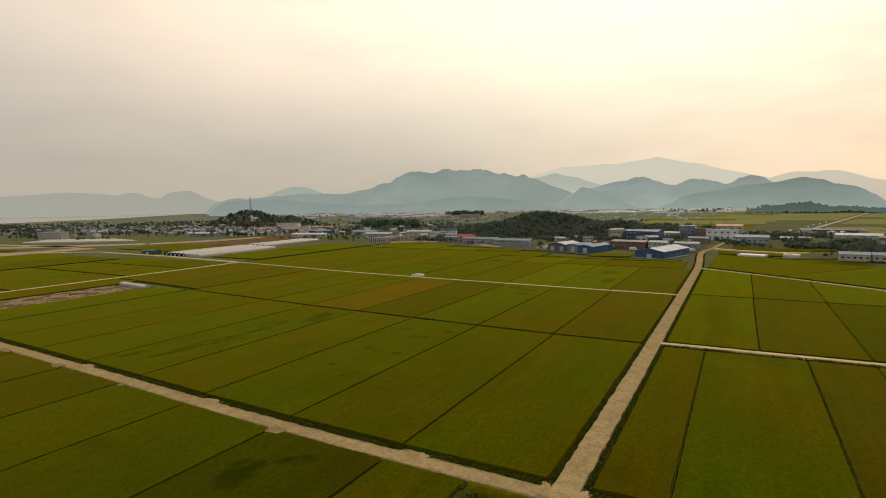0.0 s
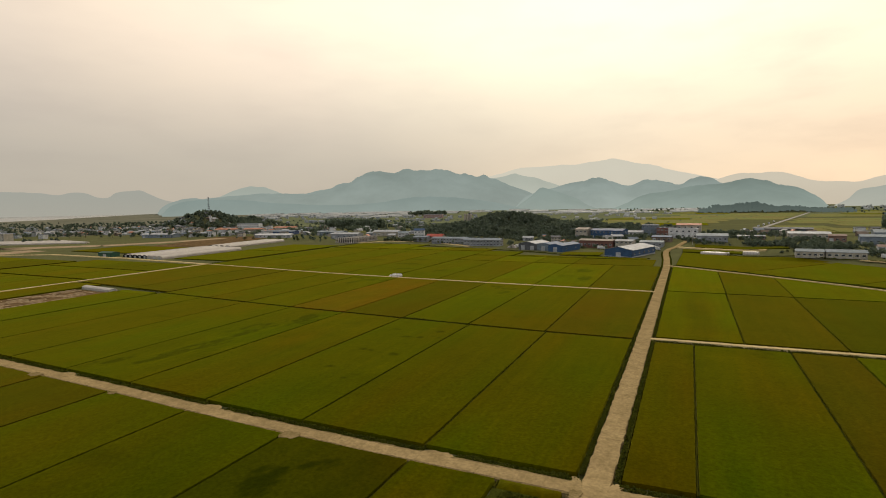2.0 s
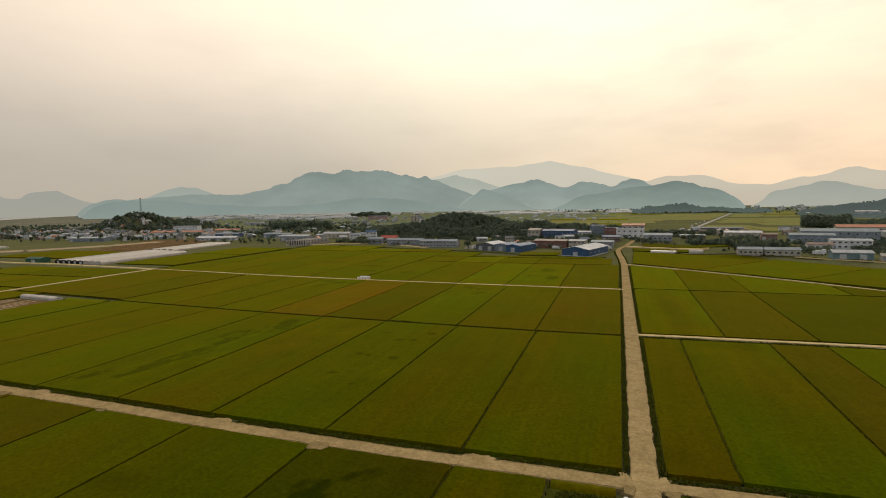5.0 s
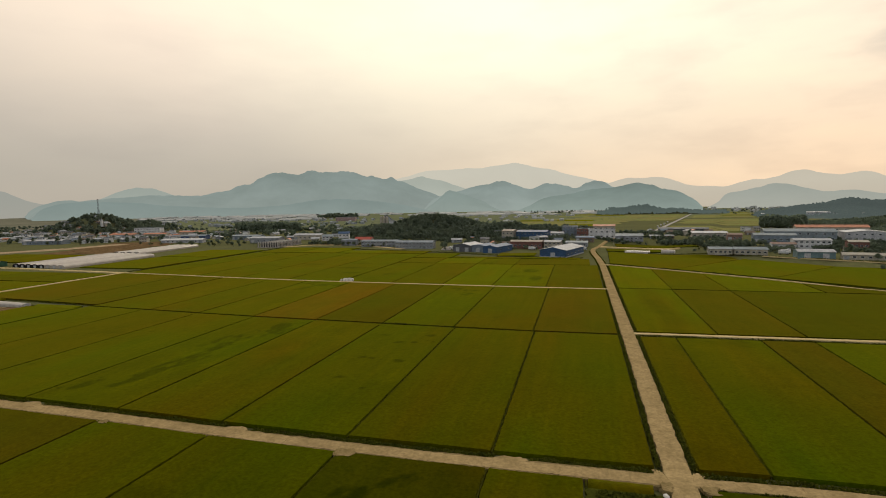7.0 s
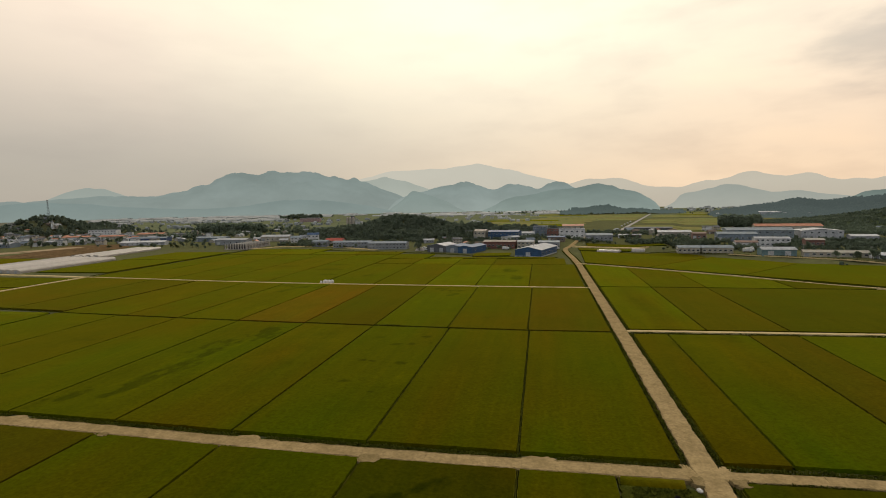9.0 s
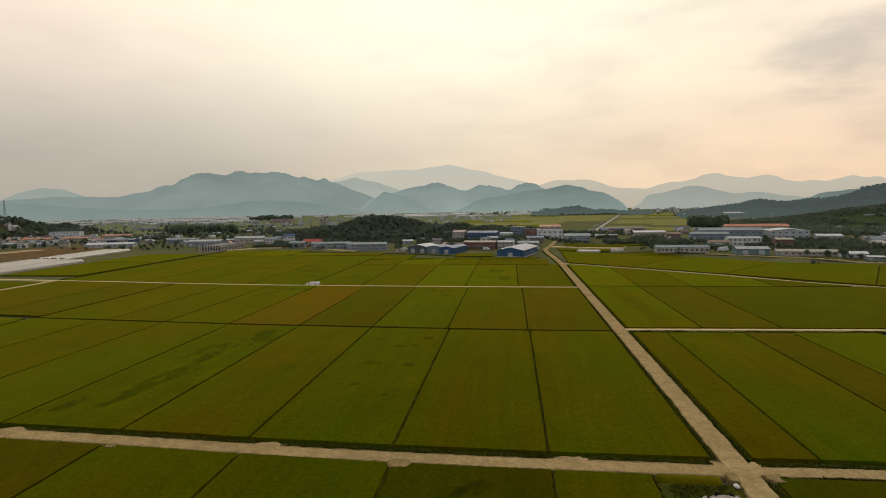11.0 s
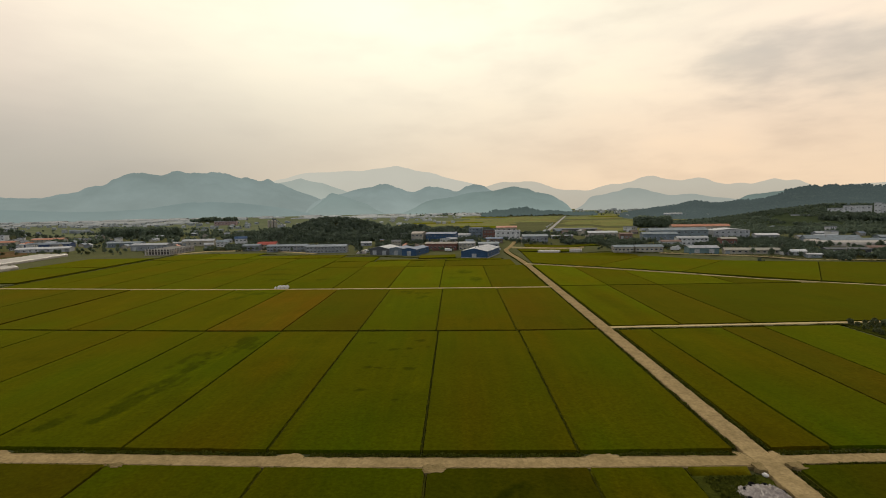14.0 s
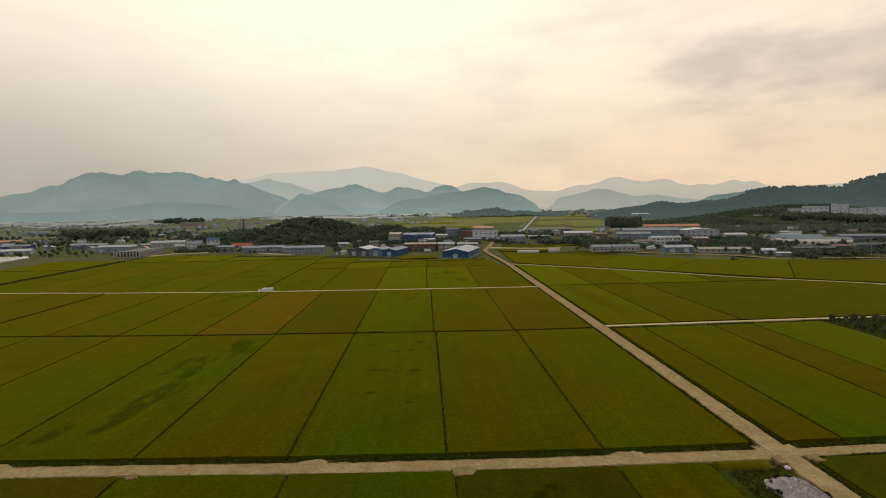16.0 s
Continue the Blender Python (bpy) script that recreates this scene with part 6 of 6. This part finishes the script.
# village houses: a few kinds, copied
def house_kind(w, d, h, rise, wall, roof, label, storeys=1):
    return shed("village_house", 0, 0, w, d, h, rise, 0, wall, roof, label, "house", 3, 1 if storeys == 1 else 0, storeys, group="village houses")


KINDS = [house_kind(9.5, 7, 2.9, 1.8, "white", "grey", "white village house with a grey roof"),
         house_kind(9, 7, 2.8, 2.0, "cream", "bluegrey", "cream village house with a blue-grey roof"),
         house_kind(10, 8, 5.6, 1.6, "cream", "darkgrey", "cream two-storey village house", 2),
         house_kind(8.5, 6.5, 2.8, 1.8, "cream", "orange", "cream village house with an orange roof"),
         house_kind(12, 8, 3.6, 1.4, "grey", "lightgrey", "grey village shed with a pale roof"),
         house_kind(9, 7, 2.9, 1.9, "brown", "brown", "brown village house with a dull roof"),
         house_kind(10, 8, 6.4, 0.0, "white", "grey", "white flat-roofed village house", 2)]


TAKEN = [(o.location.x, o.location.y) for o in bpy.data.objects if o.parent is None and o.type == "EMPTY" and o.get("category") in ("shed", "warehouse", "workshop", "factory", "office", "hall", "barn", "hut", "house", "greenhouse", "dormitory", "building")]


def village(count, x0, x1, y0, y1, seed, spec=None, near=9.0):
    r = random.Random(seed)
    put = []
    tries = 0
    while len(put) < count and tries < 4000:
        tries += 1
        x, y = r.uniform(x0, x1), r.uniform(y0, y1)
        if any(math.hypot(x - a, y - b) < near * 1.7 for a, b in put) or any(math.hypot(x - a, y - b - 6) < 26 for a, b in TAKEN):
            continue
        z = float(mound_height(np.array([x]), np.array([y]), spec)[0]) if spec else 0.0
        put.append((x, y))
        src = KINDS[r.randrange(len(KINDS))]
        copy_thing(src, pose(x, y, max(on(x, y), z - 1.2), 0, 0, r.choice((10, 15, 20, -70, 100)) + r.uniform(-8, 8)))


for k_, (x_, y_) in zip(KINDS, ((-800, 560), (-830, 540), (-780, 530), (-860, 520), (-890, 560), (-920, 530), (-760, 545))):
    k_.matrix_world = pose(x_, y_, -0.3, 0, 0, 15)
village(120, -1080, -620, 480, 730, 1, VILLAGE_HILL, 7.5)
village(40, -1180, -820, 640, 860, 2, VILLAGE_HILL, 8)
village(22, -1250, -880, 380, 520, 3)
village(26, -640, -420, 640, 900, 4)
village(20, 60, 420, 560, 760, 7, near=12)
village(4, 350, 440, 480, 520, 9, near=9)
village(12, -160, 0, 470, 620, 10, near=9)
village(18, -620, -350, 500, 640, 11, near=10)


def far_town(name, count, x0, x1, y0, y1, lo, hi, label, seed):
    """Far settlements, too small to tell apart: gabled and flat blocks in one mesh."""
    r = random.Random(seed)
    v, f = [], []
    for _ in range(count):
        x, y, a = r.uniform(x0, x1), r.uniform(y0, y1), r.uniform(-0.5, 0.5)
        w, d, h = r.uniform(6, 14), r.uniform(5, 9), r.uniform(lo, hi)
        g = h * r.choice((0.0, 0.3, 0.35))
        c, q = math.cos(a), math.sin(a)
        b = len(v)
        for px, py, pz in ((-w, -d, -0.5), (w, -d, -0.5), (w, d, -0.5), (-w, d, -0.5), (-w, -d, h), (w, -d, h), (w, d, h), (-w, d, h), (-w, 0, h + g), (w, 0, h + g)):
            v.append((x + (px * c - py * q) / 2, y + (px * q + py * c) / 2, pz))
        f += [(b, b + 1, b + 5, b + 4), (b + 2, b + 3, b + 7, b + 6), (b + 4, b + 5, b + 9, b + 8), (b + 6, b + 7, b + 8, b + 9), (b + 1, b + 2, b + 6, b + 5), (b + 3, b, b + 4, b + 7)]
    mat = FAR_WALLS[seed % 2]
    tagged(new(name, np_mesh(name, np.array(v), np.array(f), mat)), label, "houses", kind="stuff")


# Both wall colours are paled and blued to paint haze on far houses.
FAR_WALLS = [material("hazed_pale_walls", (0.45, 0.475, 0.465), (0.24, 0.27, 0.28), scale=0.03, fine=0.2, rough=0.9, spread=0.3), material("hazed_grey_walls", (0.36, 0.39, 0.395), (0.18, 0.21, 0.23), scale=0.03, fine=0.2, rough=0.9, spread=0.3)]
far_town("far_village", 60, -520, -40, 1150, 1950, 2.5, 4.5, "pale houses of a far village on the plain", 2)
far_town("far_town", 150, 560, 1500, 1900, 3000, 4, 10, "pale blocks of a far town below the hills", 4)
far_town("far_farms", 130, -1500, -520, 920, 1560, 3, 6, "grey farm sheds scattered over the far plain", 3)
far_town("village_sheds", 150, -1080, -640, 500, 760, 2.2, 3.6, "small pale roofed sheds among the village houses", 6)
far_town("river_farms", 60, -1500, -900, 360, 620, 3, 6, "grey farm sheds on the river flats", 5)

def truck(x, y, yaw):
    top = thing("box_truck", x, y, on(x, y, 0.1), yaw, "white parked box truck on the roadside", "truck", "trucks")
    part("cargo_box", boxed(-1.2, 1.2, -2.4, 2.6, 0.9, 3.3, bevel=0.05), PAINT["white"], top)
    cab = part("cab", boxed(-1.1, 1.1, -4.2, -2.5, 0.6, 2.5, bevel=0.18), PAINT["white"], top)
    part("windscreen", boxed(-0.95, 0.95, -4.23, -4.16, 1.5, 2.25), GLASS, cab)
    for sx in (-1, 1):
        for yy in (-3.3, 1.4):
            bm = bmesh.new()
            bmesh.ops.create_cone(bm, cap_ends=True, segments=14, radius1=0.45, radius2=0.45, depth=0.3, matrix=pose(sx * 1.0, yy, 0.45, 0, 90, 0))
            part("wheel", bm, TYRE, top)
    return top


for x, y, a in ((113, 876, -13), (126, 932, -13), (140, 990, -13), (156, 1060, -13), (-12, 428, 60), (-17, 436, 75), (-60, 425, 80), (-140, 424, 40), (138, 372, 85), (142, 379, 80)):
    truck(x, y, a)

# the mast on the village hill
mast = thing("radio_mast", -921, 742, 30, 0, "tall thin lattice radio mast on the village hill", "mast")
for k in range(4):
    sx, sy = (1, 1, -1, -1)[k], (1, -1, -1, 1)[k]
    bm = bmesh.new()
    a, b = Vector((sx * 1.5, sy * 1.5, 0)), Vector((sx * 0.5, sy * 0.5, 34))
    w = b - a
    bmesh.ops.create_cone(bm, cap_ends=True, segments=5, radius1=0.28, radius2=0.2, depth=w.length, matrix=Matrix.Translation((a + b) / 2) @ w.to_track_quat("Z", "Y").to_matrix().to_4x4())
    part("leg", bm, PAINT["darkgrey"], mast)
bm = bmesh.new()
for k in range(11):
    z, s = 1.5 + k * 3, 1.5 - 1.0 * (1.5 + k * 3) / 34
    for q in ((-s, s, -s - 0.1, -s + 0.1), (-s, s, s - 0.1, s + 0.1), (-s - 0.1, -s + 0.1, -s, s), (s - 0.1, s + 0.1, -s, s)):
        box(bm, *q, z, z + 0.25)
part("brace_set", bm, PAINT["darkgrey"], mast)
part("antenna", boxed(-0.9, 0.9, -0.9, 0.9, 33, 35.5), PAINT["lightgrey"], mast)


# ---------------------------------------------------------------- things near the tracks
def bale(x, y, yaw, s=1.0):
    """A filled bulk bag with a tied neck."""
    top = thing("bulk_bag", x, y, 0.3, yaw, "white woven bulk bag standing by the lane", "bag", "bulk bags")
    bm = boxed(-0.75 * s, 0.75 * s, -0.75 * s, 0.75 * s, 0, 1.5 * s, bevel=0.22)
    part("bag", bm, WHITE_BAG, top)
    nk = bmesh.new()
    bmesh.ops.create_cone(nk, cap_ends=True, segments=9, radius1=0.5 * s, radius2=0.16, depth=0.5, matrix=pose(0, 0, 1.5 * s + 0.22))
    part("neck", nk, WHITE_BAG, top)


for k in range(4):
    bale(-152.6 + k * 2.0, 197.6 + 0.1 * k, 8 * k, 1.15 if k else 0.8)
    if k:
        bale(-152.4 + k * 2.0, 199.6, 5 * k, 1.1)

heap = thing("covered_heap", -4.0, -17.6, 0.0, 4, "heap covered with a grey tarpaulin held by tyres", "heap")
n_ = 60
hx, hy = np.meshgrid(np.linspace(-1, 1, n_), np.linspace(-1, 1, n_), indexing="ij")
hz = 1.55 * np.clip(1 - np.abs(hx) ** 2.6, 0, 1) * np.clip(1 - np.abs(hy) ** 3.4, 0, 1) + 0.09 * rng.standard_normal(hx.shape) + 0.16 * smooth_noise(hx * 14, hy * 3, 1.3, 5) + 0.10 * smooth_noise(hx * 5 + hy * 9, hy * 4, 0.9, 6)
hz = np.maximum(hz, 0.1)
part("tarpaulin", np_mesh("tarpaulin", np.stack([hx * 3.7 * (1 + 0.06 * smooth_noise(hy * 6, hx, 1, 3)), hy * 6.4 * (1 + 0.05 * smooth_noise(hx * 6, hy, 1, 4)), hz], -1).reshape(-1, 3), grid_faces(n_, n_), TARP, True), TARP, heap)
for k in range(11):
    a = k * 2 * math.pi / 11
    bm = bmesh.new()
    m_, q_ = 12, 6
    ring = []
    for i in range(m_):
        t = 2 * math.pi * i / m_
        ring.append([bm.verts.new(((0.42 + 0.17 * math.cos(2 * math.pi * j / q_)) * math.cos(t), (0.42 + 0.17 * math.cos(2 * math.pi * j / q_)) * math.sin(t), 0.17 * math.sin(2 * math.pi * j / q_))) for j in range(q_)])
    for i in range(m_):
        for j in range(q_):
            bm.faces.new((ring[i][j], ring[(i + 1) % m_][j], ring[(i + 1) % m_][(j + 1) % q_], ring[i][(j + 1) % q_]))
    part("tyre", bm, TYRE, heap).matrix_basis = pose(3.25 * math.cos(a), 5.7 * math.sin(a), 0.62, 12 * math.sin(a), -14 * math.cos(a))
bag = thing("white_sack", -0.9, -8.8, 0.2, 20, "crumpled white sack lying by the track", "sack")
part("sack", boxed(-0.4, 0.4, -0.5, 0.5, 0, 0.55, bevel=0.2), WHITE_BAG, bag)

# concrete field ramps at the track
RAMPS = ((-25.6, 0.5, 6.5, 2.6), (-82, 0.6, 6.0, 2.6), (-139, 0.6, 6.0, 2.6), (-55.5, -6.1, 5.2, 3.0), (-146.5, -6.0, 5.0, 2.6), (-181, -6.2, 9.0, 3.0), (-0.5, -6.2, 2.6, 3.0), (6.0, -5.6, 3.2, 2.4), (-112, -5.6, 3.0, 1.8), (-1.0, 0.5, 2.4, 2.6), (4.9, 0.5, 2.4, 2.6))
for x, y, w, d in RAMPS:
    bm = bmesh.new()
    ring = []
    for k in range(18):
        a = 2 * math.pi * k / 18
        c, s = math.cos(a), math.sin(a)
        ring.append((w * 0.42 * math.copysign(abs(c) ** 0.75, c) + random.uniform(-0.5, 0.4), d / 2 * math.copysign(abs(s) ** 0.8, s) + random.uniform(-0.4, 0.3)))
    t = [bm.verts.new((*p, 0.40)) for p in ring]
    b = [bm.verts.new((*p, -0.3)) for p in ring]
    bm.faces.new(t)
    for i in range(18):
        bm.faces.new((t[i], b[i], b[(i + 1) % 18], t[(i + 1) % 18]))
    ob = part("field_ramp", bm, GRAVEL if y < 0 else CONCRETE_ROAD, None)
    ob.matrix_world = pose(x, cross_y(x) + (2.0 if y > 0 else -2.4), 0.0 if y > 0 else 0.27)
    tagged(ob, "pale concrete ramp from the track to a paddy", "ramp", "field ramps", "structure")

tank = thing("water_tank", 147, 386, on(147, 386), 0, "white cylindrical water tank by the sheds", "tank")
bm = bmesh.new()
bmesh.ops.create_cone(bm, cap_ends=True, segments=18, radius1=1.5, radius2=1.5, depth=3.2, matrix=pose(0, 0, 1.6))
part("shell", bm, PAINT["white"], tank)
bm = bmesh.new()
bmesh.ops.create_cone(bm, cap_ends=True, segments=18, radius1=1.55, radius2=0.3, depth=0.7, matrix=pose(0, 0, 3.55))
part("lid", bm, PAINT["lightgrey"], tank)
heap2 = thing("vinyl_heap", -143.5, 419, 0, -10, "white vinyl-covered heap by the dark shed", "heap")
hz = 3.2 * np.clip(1 - hx ** 2, 0, 1) ** 0.6 * np.clip(1 - hy ** 2, 0, 1) ** 0.6 * (1 + 0.15 * smooth_noise(hx * 5, hy * 5, 1.2, 8))
part("cover", np_mesh("cover", np.stack([hx * 4.6, hy * 3.0, hz], -1).reshape(-1, 3), grid_faces(n_, n_), VINYL, True), VINYL, heap2)
for ax, ay, bx, by, wd in ((6, 452, 74, 430, 6),):
    tagged(new("bare_ground", strip_mesh("bare_ground", ((ax, ay), (bx, by)), wd, -0.3, 1.0, CONCRETE_LANE, 0.8, 5, int(ax))), "pale bare yard between sheds", "bare ground", kind="structure")


def pole(x, y, h=9.0, yaw=0):
    top = thing("utility_pole", x, y, on(x, y), yaw, "grey concrete utility pole with a crossarm", "pole", "utility poles")
    bm = bmesh.new()
    bmesh.ops.create_cone(bm, cap_ends=True, segments=8, radius1=0.19, radius2=0.11, depth=h, matrix=pose(0, 0, h / 2))
    part("shaft", bm, CONCRETE, top)
    part("crossarm", boxed(-0.9, 0.9, -0.06, 0.06, h - 0.9, h - 0.75), STEEL, top)
    return top


first = pole(205, 330)
for x, y in ((238, 306), (272, 292), (170, 350), (30, 500), (18, 470), (85, 470), (130, 450), (-55, 440), (-160, 440), (-210, 428), (330, 300), (300, 420)):
    copy_thing(first, pose(x, y, on(x, y), 0, 0, random.uniform(-30, 30)))

# cast slabs of the tracks
for parent, pts, width, z in ROADS:
    slabs(parent, pts, width, z, 6.0 if width > 3 else 8.0, seed=int(width * 10 + pts[0][1]))
